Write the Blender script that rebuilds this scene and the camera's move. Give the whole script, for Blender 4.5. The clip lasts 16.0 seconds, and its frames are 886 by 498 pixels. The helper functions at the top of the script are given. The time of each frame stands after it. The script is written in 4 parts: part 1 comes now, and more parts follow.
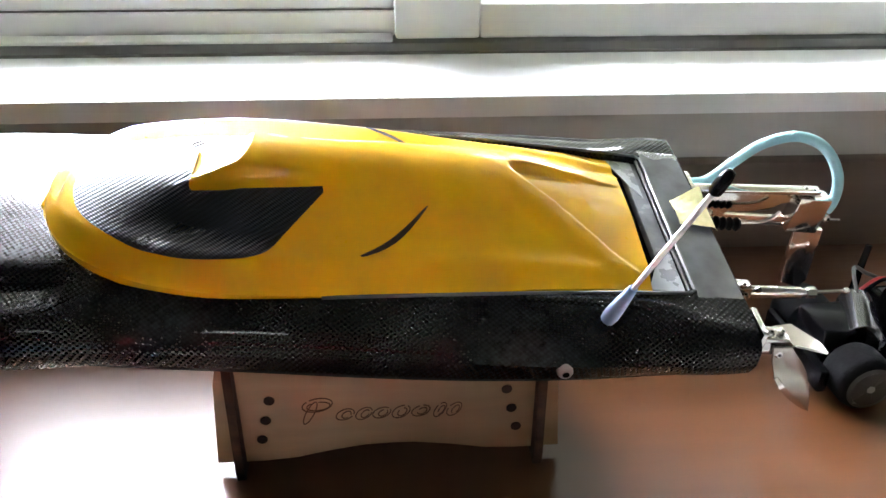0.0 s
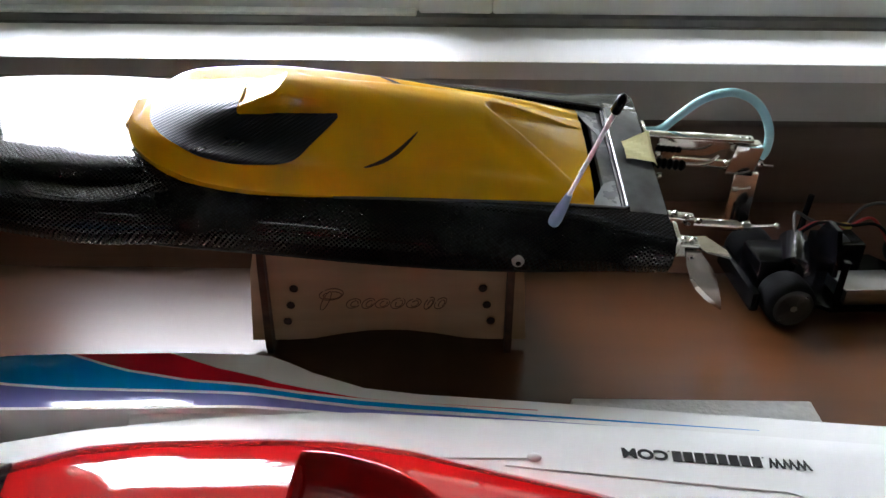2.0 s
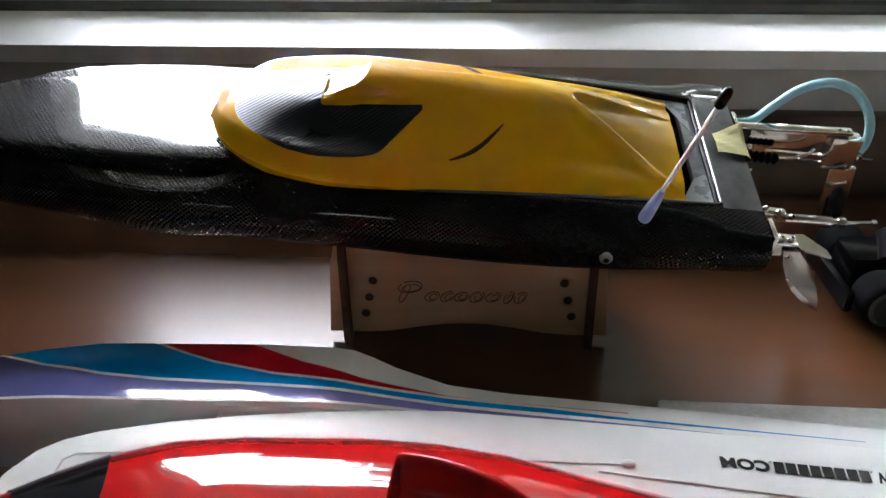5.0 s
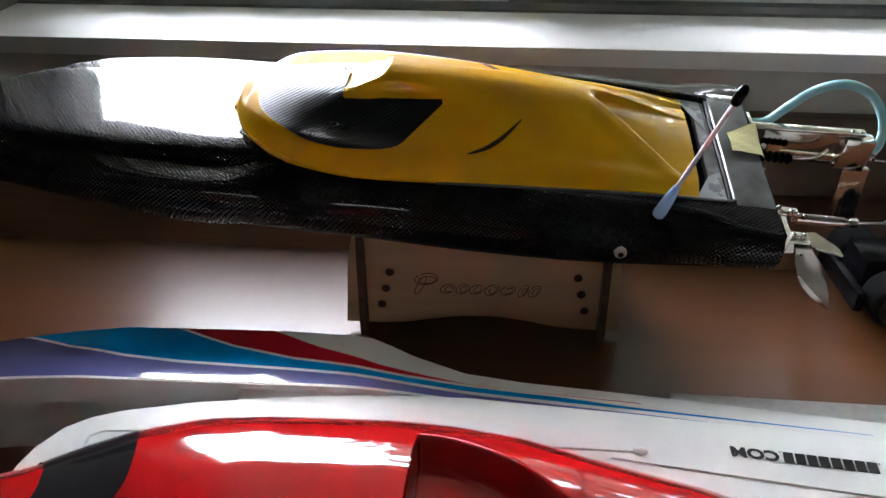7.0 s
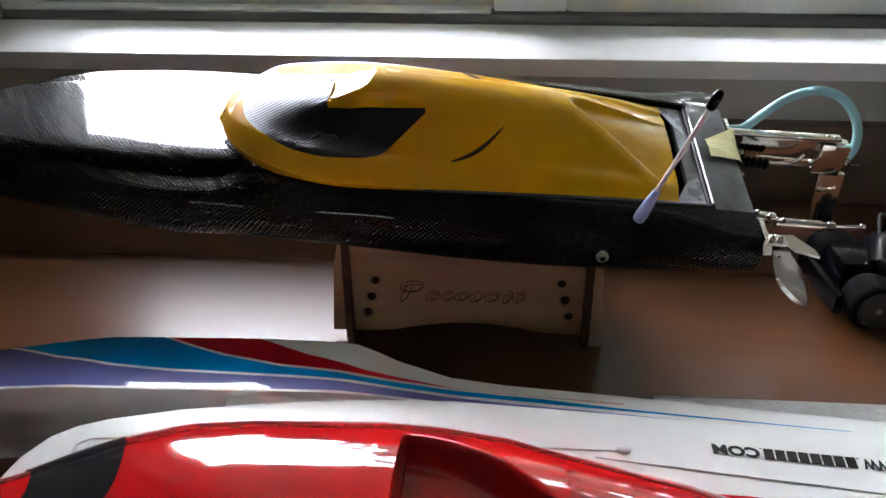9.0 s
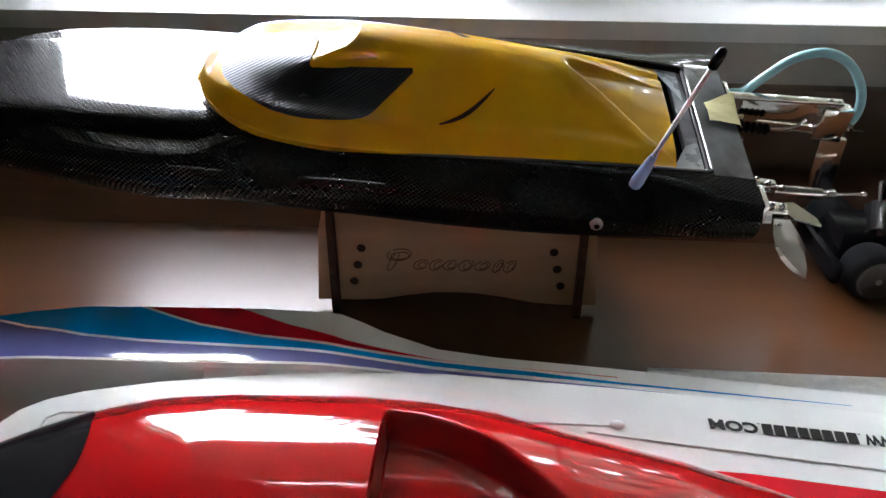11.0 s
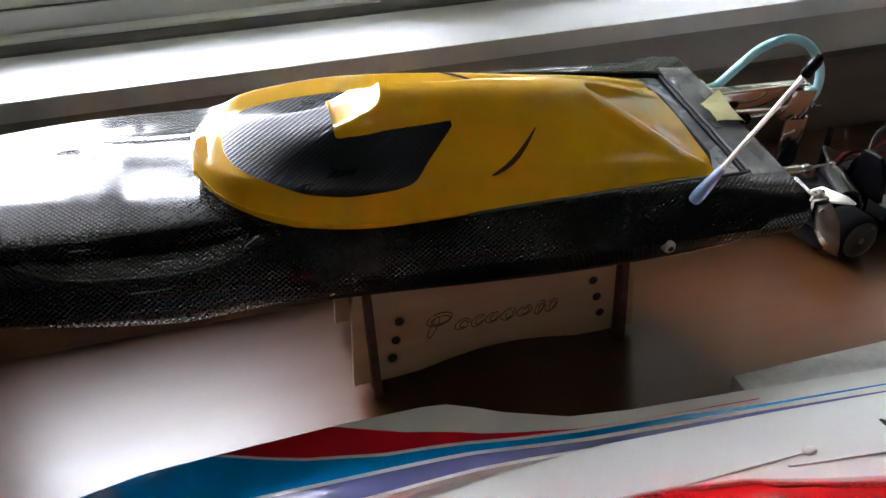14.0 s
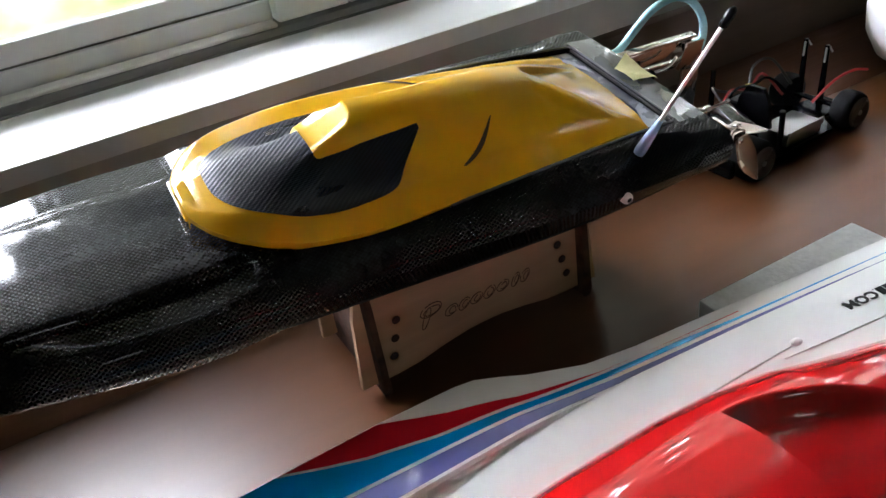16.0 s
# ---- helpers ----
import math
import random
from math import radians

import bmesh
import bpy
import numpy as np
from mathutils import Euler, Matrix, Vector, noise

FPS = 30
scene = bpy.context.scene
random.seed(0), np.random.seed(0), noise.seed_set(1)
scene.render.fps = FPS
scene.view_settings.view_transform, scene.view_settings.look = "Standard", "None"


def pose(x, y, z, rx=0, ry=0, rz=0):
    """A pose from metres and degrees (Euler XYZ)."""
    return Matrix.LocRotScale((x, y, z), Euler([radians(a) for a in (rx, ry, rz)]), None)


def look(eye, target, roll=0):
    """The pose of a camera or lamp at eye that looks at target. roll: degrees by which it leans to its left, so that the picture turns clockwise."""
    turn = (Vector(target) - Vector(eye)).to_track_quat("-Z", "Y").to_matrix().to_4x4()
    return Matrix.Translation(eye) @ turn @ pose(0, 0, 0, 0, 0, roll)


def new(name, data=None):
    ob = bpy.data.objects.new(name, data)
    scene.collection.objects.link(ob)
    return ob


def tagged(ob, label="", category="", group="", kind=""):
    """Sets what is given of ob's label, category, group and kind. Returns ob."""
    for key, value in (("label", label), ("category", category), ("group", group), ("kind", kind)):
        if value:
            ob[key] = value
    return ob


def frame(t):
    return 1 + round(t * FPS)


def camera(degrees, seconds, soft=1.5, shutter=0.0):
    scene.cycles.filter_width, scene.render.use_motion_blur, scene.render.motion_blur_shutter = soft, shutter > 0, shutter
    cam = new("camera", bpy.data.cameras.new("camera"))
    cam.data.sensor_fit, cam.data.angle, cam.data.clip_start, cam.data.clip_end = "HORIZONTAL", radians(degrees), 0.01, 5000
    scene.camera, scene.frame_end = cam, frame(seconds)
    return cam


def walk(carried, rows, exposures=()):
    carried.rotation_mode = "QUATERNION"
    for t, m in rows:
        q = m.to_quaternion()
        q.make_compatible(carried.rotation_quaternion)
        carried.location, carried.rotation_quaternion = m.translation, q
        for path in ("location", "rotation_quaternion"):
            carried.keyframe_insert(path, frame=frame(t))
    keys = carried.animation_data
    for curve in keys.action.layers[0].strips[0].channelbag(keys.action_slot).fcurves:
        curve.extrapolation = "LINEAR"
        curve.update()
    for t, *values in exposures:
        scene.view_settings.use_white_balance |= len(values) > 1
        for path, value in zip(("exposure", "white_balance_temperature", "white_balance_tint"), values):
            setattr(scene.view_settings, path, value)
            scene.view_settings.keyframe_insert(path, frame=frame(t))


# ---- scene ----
cam = camera(58.2, 16.0)
PATH = [
    (0, (0.007, -0.282, 0.282), (0.117, 1.452, -0.709), 0.4),
    (0.5, (0.019, -0.317, 0.285), (0.07, 1.371, -0.787), 0.0),
    (1, (0.028, -0.358, 0.29), (0.084, 1.381, -0.697), 1.3),
    (1.5, (0.032, -0.372, 0.294), (0.029, 1.34, -0.74), 0.0),
    (2, (0.034, -0.382, 0.294), (0.026, 1.345, -0.714), 0.5),
    (2.5, (0.035, -0.383, 0.291), (0.008, 1.332, -0.737), 0.3),
    (3, (0.036, -0.382, 0.289), (0.024, 1.347, -0.715), 0.9),
    (3.5, (0.035, -0.381, 0.29), (0.005, 1.359, -0.695), 0.2),
    (4, (0.031, -0.377, 0.289), (-0.031, 1.344, -0.728), 0.8),
    (4.5, (0.022, -0.373, 0.295), (-0.115, 1.328, -0.748), -1.1),
    (7, (0.015, -0.383, 0.295), (-0.15, 1.318, -0.745), -0.4),
    (7.5, (0.016, -0.387, 0.291), (-0.125, 1.304, -0.768), 0.0),
    (8, (0.015, -0.391, 0.29), (-0.117, 1.326, -0.728), 0.1),
    (8.5, (0.016, -0.39, 0.294), (-0.12, 1.332, -0.714), -0.5),
    (11, (0.018, -0.376, 0.285), (-0.094, 1.307, -0.79), 0.0),
    (11.5, (0.003, -0.357, 0.28), (-0.069, 1.303, -0.832), 0.6),
    (12, (-0.033, -0.328, 0.284), (-0.001, 1.337, -0.823), -1.1),
    (12.5, (-0.076, -0.311, 0.291), (0.136, 1.344, -0.812), -3.3),
    (13, (-0.102, -0.31, 0.293), (0.259, 1.295, -0.845), -5.0),
    (13.5, (-0.114, -0.314, 0.299), (0.32, 1.296, -0.805), -4.2),
    (14, (-0.107, -0.322, 0.293), (0.288, 1.32, -0.778), -2.9),
    (14.5, (-0.101, -0.338, 0.286), (0.199, 1.312, -0.805), -4.2),
    (15, (-0.12, -0.339, 0.294), (0.23, 1.299, -0.798), -4.8),
    (15.5, (-0.143, -0.332, 0.304), (0.402, 1.226, -0.825), -8.2),
    (16, (-0.164, -0.326, 0.308), (0.51, 1.207, -0.786), -9.4),
]
EXPOSE = [(0.0, 2.80), (0.4, 2.62), (1.2, 1.72), (2.0, 1.52), (4.7, 1.5), (8.0, 1.55), (11.0, 1.55), (12.0, 1.5), (14.0, 1.45), (16.0, 1.66)]
walk(cam, [(t, look(eye, target, roll)) for t, eye, target, roll in PATH], EXPOSE)

# ---- world and light ----
world = bpy.data.worlds.new("overcast_sky")
scene.world = world
world.use_nodes = True
wn = world.node_tree
sky = wn.nodes.new("ShaderNodeTexSky")
sky.sky_type, sky.sun_disc = "NISHITA", False
sky.sun_elevation, sky.sun_rotation = radians(58), radians(-38)
wn.links.new(sky.outputs[0], wn.nodes["Background"].inputs[0])
wn.nodes["Background"].inputs[1].default_value = 0.12

sun = new("sun", bpy.data.lights.new("sun", "SUN"))
sun.data.energy, sun.data.angle, sun.data.color = 1.0, radians(14), (1.0, 0.97, 0.92)
sun.matrix_world = look((-0.9, 1.15, 2.3), (0, 0, 0))


# ---- materials ----
def material(name, colour, rough=0.5, metal=0.0, vary=0.12, vscale=25.0, bump=0.0, bscale=300.0, coat=0.0, ior=1.45, stretch=(1, 1, 1)):
    m = bpy.data.materials.new(name)
    m.use_nodes = True
    nt = m.node_tree
    p = nt.nodes["Principled BSDF"]
    p.inputs["Metallic"].default_value = metal
    p.inputs["IOR"].default_value = ior
    p.inputs["Coat Weight"].default_value = coat
    p.inputs["Coat Roughness"].default_value = 0.05
    tc = nt.nodes.new("ShaderNodeTexCoord")
    mp = nt.nodes.new("ShaderNodeMapping")
    mp.inputs["Scale"].default_value = stretch
    nt.links.new(tc.outputs["Object"], mp.inputs[0])
    n1 = nt.nodes.new("ShaderNodeTexNoise")
    n1.inputs["Scale"].default_value, n1.inputs["Detail"].default_value = vscale, 6
    nt.links.new(mp.outputs[0], n1.inputs["Vector"])
    ramp = nt.nodes.new("ShaderNodeValToRGB")
    ramp.color_ramp.elements[0].position, ramp.color_ramp.elements[1].position = 0.3, 0.7
    lo = [c * (1 - vary) for c in colour[:3]]
    hi = [min(1.0, c * (1 + vary)) for c in colour[:3]]
    ramp.color_ramp.elements[0].color, ramp.color_ramp.elements[1].color = (*lo, 1), (*hi, 1)
    nt.links.new(n1.outputs["Fac"], ramp.inputs[0])
    nt.links.new(ramp.outputs[0], p.inputs["Base Color"])
    n2 = nt.nodes.new("ShaderNodeTexNoise")
    n2.inputs["Scale"].default_value, n2.inputs["Detail"].default_value = bscale, 4
    nt.links.new(mp.outputs[0], n2.inputs["Vector"])
    mr = nt.nodes.new("ShaderNodeMapRange")
    mr.inputs[3].default_value, mr.inputs[4].default_value = rough * 0.8, min(1.0, rough * 1.2)
    nt.links.new(n2.outputs["Fac"], mr.inputs[0])
    nt.links.new(mr.outputs[0], p.inputs["Roughness"])
    if bump:
        b = nt.nodes.new("ShaderNodeBump")
        b.inputs["Strength"].default_value, b.inputs["Distance"].default_value = bump, 0.001
        nt.links.new(n2.outputs["Fac"], b.inputs["Height"])
        nt.links.new(b.outputs[0], p.inputs["Normal"])
    return m


def maths(nt, op, a, b=None):
    n = nt.nodes.new("ShaderNodeMath")
    n.operation = op
    for i, v in enumerate((a, b)):
        if v is None:
            continue
        if isinstance(v, (int, float)):
            n.inputs[i].default_value = v
        else:
            nt.links.new(v, n.inputs[i])
    return n.outputs[0]


def noise_of(nt, vector, scale, detail=4, stretch=(1, 1, 1)):
    lay = nt.nodes.new("ShaderNodeMapping")
    lay.inputs["Scale"].default_value = stretch
    nt.links.new(vector, lay.inputs[0])
    n = nt.nodes.new("ShaderNodeTexNoise")
    n.inputs["Scale"].default_value, n.inputs["Detail"].default_value = scale, detail
    nt.links.new(lay.outputs[0], n.inputs["Vector"])
    return n.outputs["Fac"]


def ranged(nt, value, a, b, lo, hi):
    mr = nt.nodes.new("ShaderNodeMapRange")
    for k, v in enumerate((a, b, lo, hi)):
        mr.inputs[k + 1].default_value = v
    nt.links.new(value, mr.inputs[0])
    return mr.outputs[0]


def mixed(nt, fac, a, b):
    mix = nt.nodes.new("ShaderNodeMix")
    mix.data_type = "RGBA"
    for k, v in ((0, fac), (6, a), (7, b)):
        if isinstance(v, (tuple, float)):
            mix.inputs[k].default_value = (*v, 1) if isinstance(v, tuple) else v
        else:
            nt.links.new(v, mix.inputs[k])
    return mix.outputs[2]


def bumped(nt, height, strength, distance=0.0003):
    b = nt.nodes.new("ShaderNodeBump")
    b.inputs["Strength"].default_value, b.inputs["Distance"].default_value = strength, distance
    nt.links.new(height, b.inputs["Height"])
    return b.outputs[0]


def carbon(name, pitch, dark, light, rough, coat, twill):
    """Woven carbon cloth: a checker of tows, or diagonal twill ribs."""
    m = material(name, dark, rough=rough, vary=0.0, coat=coat)
    nt = m.node_tree
    p = nt.nodes["Principled BSDF"]
    spot = nt.nodes["Texture Coordinate"].outputs["Object"]
    sep = nt.nodes.new("ShaderNodeSeparateXYZ")
    nt.links.new(spot, sep.inputs[0])
    across = maths(nt, "ADD", sep.outputs[1], maths(nt, "MULTIPLY", sep.outputs[2], 0.9))
    k = 2 * math.pi / pitch
    if twill:
        a = maths(nt, "SINE", maths(nt, "MULTIPLY", maths(nt, "SUBTRACT", sep.outputs[0], across), k * 0.7))
        b = maths(nt, "SINE", maths(nt, "MULTIPLY", maths(nt, "ADD", sep.outputs[0], across), k * 1.4))
        v = maths(nt, "ADD", maths(nt, "MULTIPLY", a, 0.42), maths(nt, "MULTIPLY", b, 0.18))
    else:
        a = maths(nt, "SINE", maths(nt, "MULTIPLY", sep.outputs[0], k))
        b = maths(nt, "SINE", maths(nt, "ADD", maths(nt, "MULTIPLY", across, k), maths(nt, "MULTIPLY", sep.outputs[0], k * 0.06)))
        v = maths(nt, "MULTIPLY", maths(nt, "SINE", maths(nt, "MULTIPLY", maths(nt, "MULTIPLY", a, b), 1.5)), 0.5)
    v = maths(nt, "ADD", v, 0.5)
    smear = noise_of(nt, spot, 26, 5, (0.45, 1.3, 1.3))
    cloth = mixed(nt, v, dark, light)
    if coat:
        # handled and dusty patches in the resin
        dust = maths(nt, "MULTIPLY", ranged(nt, smear, 0.50, 0.72, 0, 1), ranged(nt, noise_of(nt, spot, 420, 3), 0.35, 0.65, 0.2, 1.0))
        cloth = mixed(nt, maths(nt, "MULTIPLY", dust, 0.14), cloth, (0.13, 0.145, 0.17))
    nt.links.new(cloth, p.inputs["Base Color"])
    nt.links.new(bumped(nt, v, 0.5 if twill else 0.04), p.inputs["Normal"])
    nt.links.new(ranged(nt, smear, 0.35, 0.75, rough * 0.8, min(1, rough * 1.3)), p.inputs["Roughness"])
    p.inputs["Specular IOR Level"].default_value = 0.5
    if coat:
        nt.links.new(maths(nt, "ADD", maths(nt, "MULTIPLY", maths(nt, "MULTIPLY", v, v), 0.032), 0.012), p.inputs["Specular IOR Level"])
        nt.links.new(ranged(nt, smear, 0.40, 0.70, 0.03, 0.10), p.inputs["Coat Roughness"])
        wave = maths(nt, "MULTIPLY", noise_of(nt, spot, 60, 3, (0.4, 1, 1)), 3.0)
        nt.links.new(bumped(nt, wave, 0.045), p.inputs["Coat Normal"])
    return m


def glow(name, build):
    m = bpy.data.materials.new(name)
    m.use_nodes = True
    nt = m.node_tree
    nt.nodes.remove(nt.nodes["Principled BSDF"])
    em = nt.nodes.new("ShaderNodeEmission")
    nt.links.new(em.outputs[0], nt.nodes["Material Output"].inputs[0])
    build(nt, em)
    return m


WOOD = material("table_wood", (0.125, 0.045, 0.017), rough=0.34, vary=0.14, vscale=6, bscale=9, stretch=(0.6, 6, 1), ior=1.55)
# fine grain along the table draws reflections out across it
wt = WOOD.node_tree
across = wt.nodes.new("ShaderNodeCombineXYZ")
across.inputs[1].default_value = 1.0
wt.links.new(across.outputs[0], wt.nodes["Principled BSDF"].inputs["Tangent"])
wt.nodes["Principled BSDF"].inputs["Anisotropic"].default_value = 0.6
WOOD_BACK = material("dull_table_wood", (0.100, 0.040, 0.020), rough=0.72, vary=0.15, vscale=9, bscale=60, stretch=(0.6, 6, 1), ior=1.3)
PLY = material("plywood", (0.42, 0.255, 0.155), rough=0.65, vary=0.10, vscale=30, bump=0.15, bscale=240, stretch=(0.5, 4, 4))
BURNT_SHADE = material("burnt_shaded_ply", (0.07, 0.03, 0.016), rough=0.8, vary=0.4, vscale=160, bump=0.2)
SCORCH = material("scorched_line", (0.11, 0.050, 0.026), rough=0.8, vary=0.3, vscale=160)
HOLE = material("hole_shade", (0.03, 0.013, 0.008), rough=0.9)
WHITE_SILL = material("sill_white", (0.80, 0.80, 0.79), rough=0.35, vary=0.03, vscale=12, bump=0.02)
WHITE_FRAME = material("frame_white", (0.78, 0.78, 0.76), rough=0.32, vary=0.03, vscale=8)
UPSTAND = material("dark_board", (0.105, 0.068, 0.046), rough=0.6, vary=0.2, vscale=12, stretch=(0.5, 4, 4))
WALL = material("wall_paint", (0.41, 0.39, 0.355), rough=0.85, vary=0.06, vscale=18, bump=0.25, bscale=220)
ROOM = material("room_paint", (0.66, 0.65, 0.63), rough=0.9, vary=0.05, vscale=2)
CARPET = material("floor_boards", (0.20, 0.13, 0.08), rough=0.6, vary=0.2, vscale=3)
SKY_CUT = material("sky_cut_boards", (0.30, 0.27, 0.23), rough=0.8, vary=0.15, vscale=3, stretch=(0.4, 6, 1))
SEAL = material("grey_seal", (0.16, 0.15, 0.14), rough=0.7)
CARBON = carbon("carbon_cloth", 0.0027, (0.002, 0.002, 0.0024), (0.0075, 0.0085, 0.011), 0.42, 0.55, False)
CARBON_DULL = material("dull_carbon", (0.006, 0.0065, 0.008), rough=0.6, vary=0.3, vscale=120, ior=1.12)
GROOVE_DARK = material("groove_shade", (0.012, 0.012, 0.013), rough=0.6)
VINYL = carbon("carbon_vinyl", 0.0021, (0.002, 0.003, 0.007), (0.010, 0.014, 0.028), 0.34, 0.0, True)
YELLOW = material("yellow_gelcoat", (0.80, 0.425, 0.003), rough=0.30, vary=0.05, vscale=14, coat=0.75, ior=1.25)
YELLOW.node_tree.nodes["Principled BSDF"].inputs["Coat Roughness"].default_value = 0.08
YELLOW_IN = material("yellow_shadow_gap", (0.025, 0.009, 0.001), rough=0.6)
RIM = material("clear_resin_rim", (0.12, 0.123, 0.13), rough=0.2, vary=0.25, vscale=60)
SMOKE = material("smoky_resin", (0.085, 0.092, 0.102), rough=0.24, vary=0.45, vscale=42, bump=0.10, bscale=90, coat=1.0)
FLANGE = material("resin_flange", (0.27, 0.285, 0.31), rough=0.26, vary=0.3, vscale=60, bump=0.15, bscale=120)
FILM = material("silver_film", (0.42, 0.45, 0.50), rough=0.28, metal=0.35, vary=0.25, vscale=55, bump=0.5, bscale=70)
TAPE = material("masking_tape", (0.66, 0.62, 0.32), rough=0.7, vary=0.08, vscale=60, bump=0.2)
STEEL = material("bright_metal", (0.70, 0.68, 0.66), rough=0.11, metal=1.0, vary=0.08, vscale=90)
WASHER = material("satin_washer", (0.45, 0.45, 0.44), rough=0.4, metal=0.5)
BRASSY = material("prop_metal", (0.30, 0.28, 0.25), rough=0.24, metal=1.0, vary=0.12, vscale=80)
BLACK = material("black_plastic", (0.004, 0.004, 0.005), ior=1.22, rough=0.20)
RUBBER = material("black_rubber", (0.006, 0.006, 0.007), ior=1.18, rough=0.7, bump=0.3, bscale=500)
HOSE = material("blue_silicone", (0.36, 0.72, 0.80), rough=0.35, vary=0.06)
SLEEVE = material("pale_blue_sleeve", (0.36, 0.52, 0.78), rough=0.4)
TUBE_WHITE = material("white_tube", (0.86, 0.85, 0.82), rough=0.4, vary=0.04)
WHITE_GEL = material("white_gelcoat", (0.86, 0.87, 0.86), rough=0.32, vary=0.03, vscale=16)
RED_GEL = material("red_gelcoat", (0.44, 0.008, 0.010), rough=0.07, vary=0.06, vscale=16, coat=0.6)
RED_FILM = material("red_stripe", (0.70, 0.014, 0.030), rough=0.09, vary=0.04, coat=0.4)
BLUE_FILM = material("blue_stripe", (0.0, 0.32, 0.78), rough=0.09, vary=0.04, coat=0.4)
PURPLE_FILM = material("violet_stripe", (0.17, 0.175, 0.45), rough=0.09, vary=0.05, coat=0.4)
BLACK_GEL = material("black_gelcoat", (0.008, 0.008, 0.009), rough=0.15, coat=0.4)
INK = material("black_lettering", (0.012, 0.012, 0.014), rough=0.4)
GROOVE = material("panel_groove", (0.78, 0.78, 0.77), rough=0.5)
RAIL_SHADE = material("shaded_rail", (0.24, 0.245, 0.235), rough=0.5, vary=0.06, vscale=10)
FOAM = material("white_foam", (0.74, 0.76, 0.75), rough=0.85, vary=0.08, vscale=220, bump=0.6, bscale=420)
ALLOY = material("fin_alloy", (0.38, 0.38, 0.39), rough=0.35, metal=1.0)
CERAMIC = material("white_ceramic", (0.80, 0.79, 0.77), rough=0.3, vary=0.02)
RED_WIRE = material("red_wire", (0.35, 0.012, 0.010), rough=0.5)
YELLOW_WIRE = material("yellow_tie", (0.50, 0.35, 0.04), rough=0.5)
WHEEL_GREY = material("wheel_grey", (0.055, 0.055, 0.053), rough=0.35, vary=0.15, vscale=80)
GREY_WIRE = material("grey_wire", (0.045, 0.042, 0.040), rough=0.5)


# ---- mesh helpers ----
def part(name, bm, mat, parent=None, label="", smooth=True, angle=40):
    """One mesh object from a bmesh, under a thing or a part."""
    bmesh.ops.recalc_face_normals(bm, faces=bm.faces)
    for f in bm.faces:
        f.smooth = smooth
    if smooth:
        for e in bm.edges:
            if len(e.link_faces) == 2 and e.calc_face_angle(0) > radians(angle):
                e.smooth = False
    me = bpy.data.meshes.new(name)
    bm.to_mesh(me)
    bm.free()
    me.materials.append(mat)
    ob = new(name, me)
    if parent:
        ob.parent = parent
    if label:
        ob["label"] = label
    return ob


def thing(name, label, category, m=None, group="", kind=""):
    ob = new(name)
    ob.empty_display_size = 0.02
    if m:
        ob.matrix_world = m
    return tagged(ob, label, category, group, kind)


def lerp(table, x):
    xs, ys = zip(*table)
    return float(np.interp(x, xs, ys))


def smooth_curve(pts, n):
    """Catmull-Rom through points, n steps a span."""
    P = [Vector(p) for p in pts]
    P = [2 * P[0] - P[1]] + P + [2 * P[-1] - P[-2]]
    out = []
    for i in range(1, len(P) - 2):
        a, b, c, d = P[i - 1:i + 3]
        for k in range(n):
            t = k / n
            out.append(0.5 * ((2 * b) + (c - a) * t + (2 * a - 5 * b + 4 * c - d) * t * t + (3 * b - a - 3 * c + d) * t ** 3))
    return out + [P[-2]]


def dense(table):
    """A table of (x, y) pairs, smoothed between its entries."""
    return [(p.x, p.y) for p in smooth_curve([(x, y, 0) for x, y in table], 6)]


def loft(bm, sections, closed=True, cap=True):
    rows = [[bm.verts.new(p) for p in sec] for sec in sections]
    n = len(rows[0])
    for a, b in zip(rows, rows[1:]):
        for i in range(n if closed else n - 1):
            j = (i + 1) % n
            vs = []
            for v in (a[i], a[j], b[j], b[i]):
                if all((v.co - w.co).length > 1e-7 for w in vs):
                    vs.append(v)
            if len(vs) > 2:
                bm.faces.new(vs)
    if closed and cap:
        for r in (rows[0], rows[-1]):
            try:
                bm.faces.new(r)
            except ValueError:
                pass
    return rows


def tube(bm, pts, r, seg=10, cap=True):
    pts = [Vector(p) for p in pts]
    radii = r if isinstance(r, (list, tuple)) else [r] * len(pts)
    t0 = (pts[1] - pts[0]).normalized()
    side = t0.orthogonal().normalized()
    secs = []
    for i, p in enumerate(pts):
        t = (pts[min(i + 1, len(pts) - 1)] - pts[max(i - 1, 0)]).normalized()
        side = (side - t * side.dot(t)).normalized()
        up = t.cross(side)
        secs.append([p + radii[i] * (math.cos(2 * math.pi * k / seg) * side + math.sin(2 * math.pi * k / seg) * up) for k in range(seg)])
    loft(bm, secs, True, cap)


def box(bm, lo, hi, bevel=0.0, m=None):
    r = bmesh.ops.create_cube(bm, size=1.0)
    vs = r["verts"]
    lo, hi = Vector(lo), Vector(hi)
    for v in vs:
        v.co = Vector([(lo[i] + hi[i]) / 2 + v.co[i] * (hi[i] - lo[i]) for i in range(3)])
    if bevel:
        es = list({e for v in vs for e in v.link_edges})
        r2 = bmesh.ops.bevel(bm, geom=es, offset=bevel, segments=2, affect="EDGES", profile=0.5)
        vs = list({v for v in r2["verts"]} | {v for v in vs if v.is_valid})
    if m:
        for v in vs:
            v.co = m @ v.co
    return vs


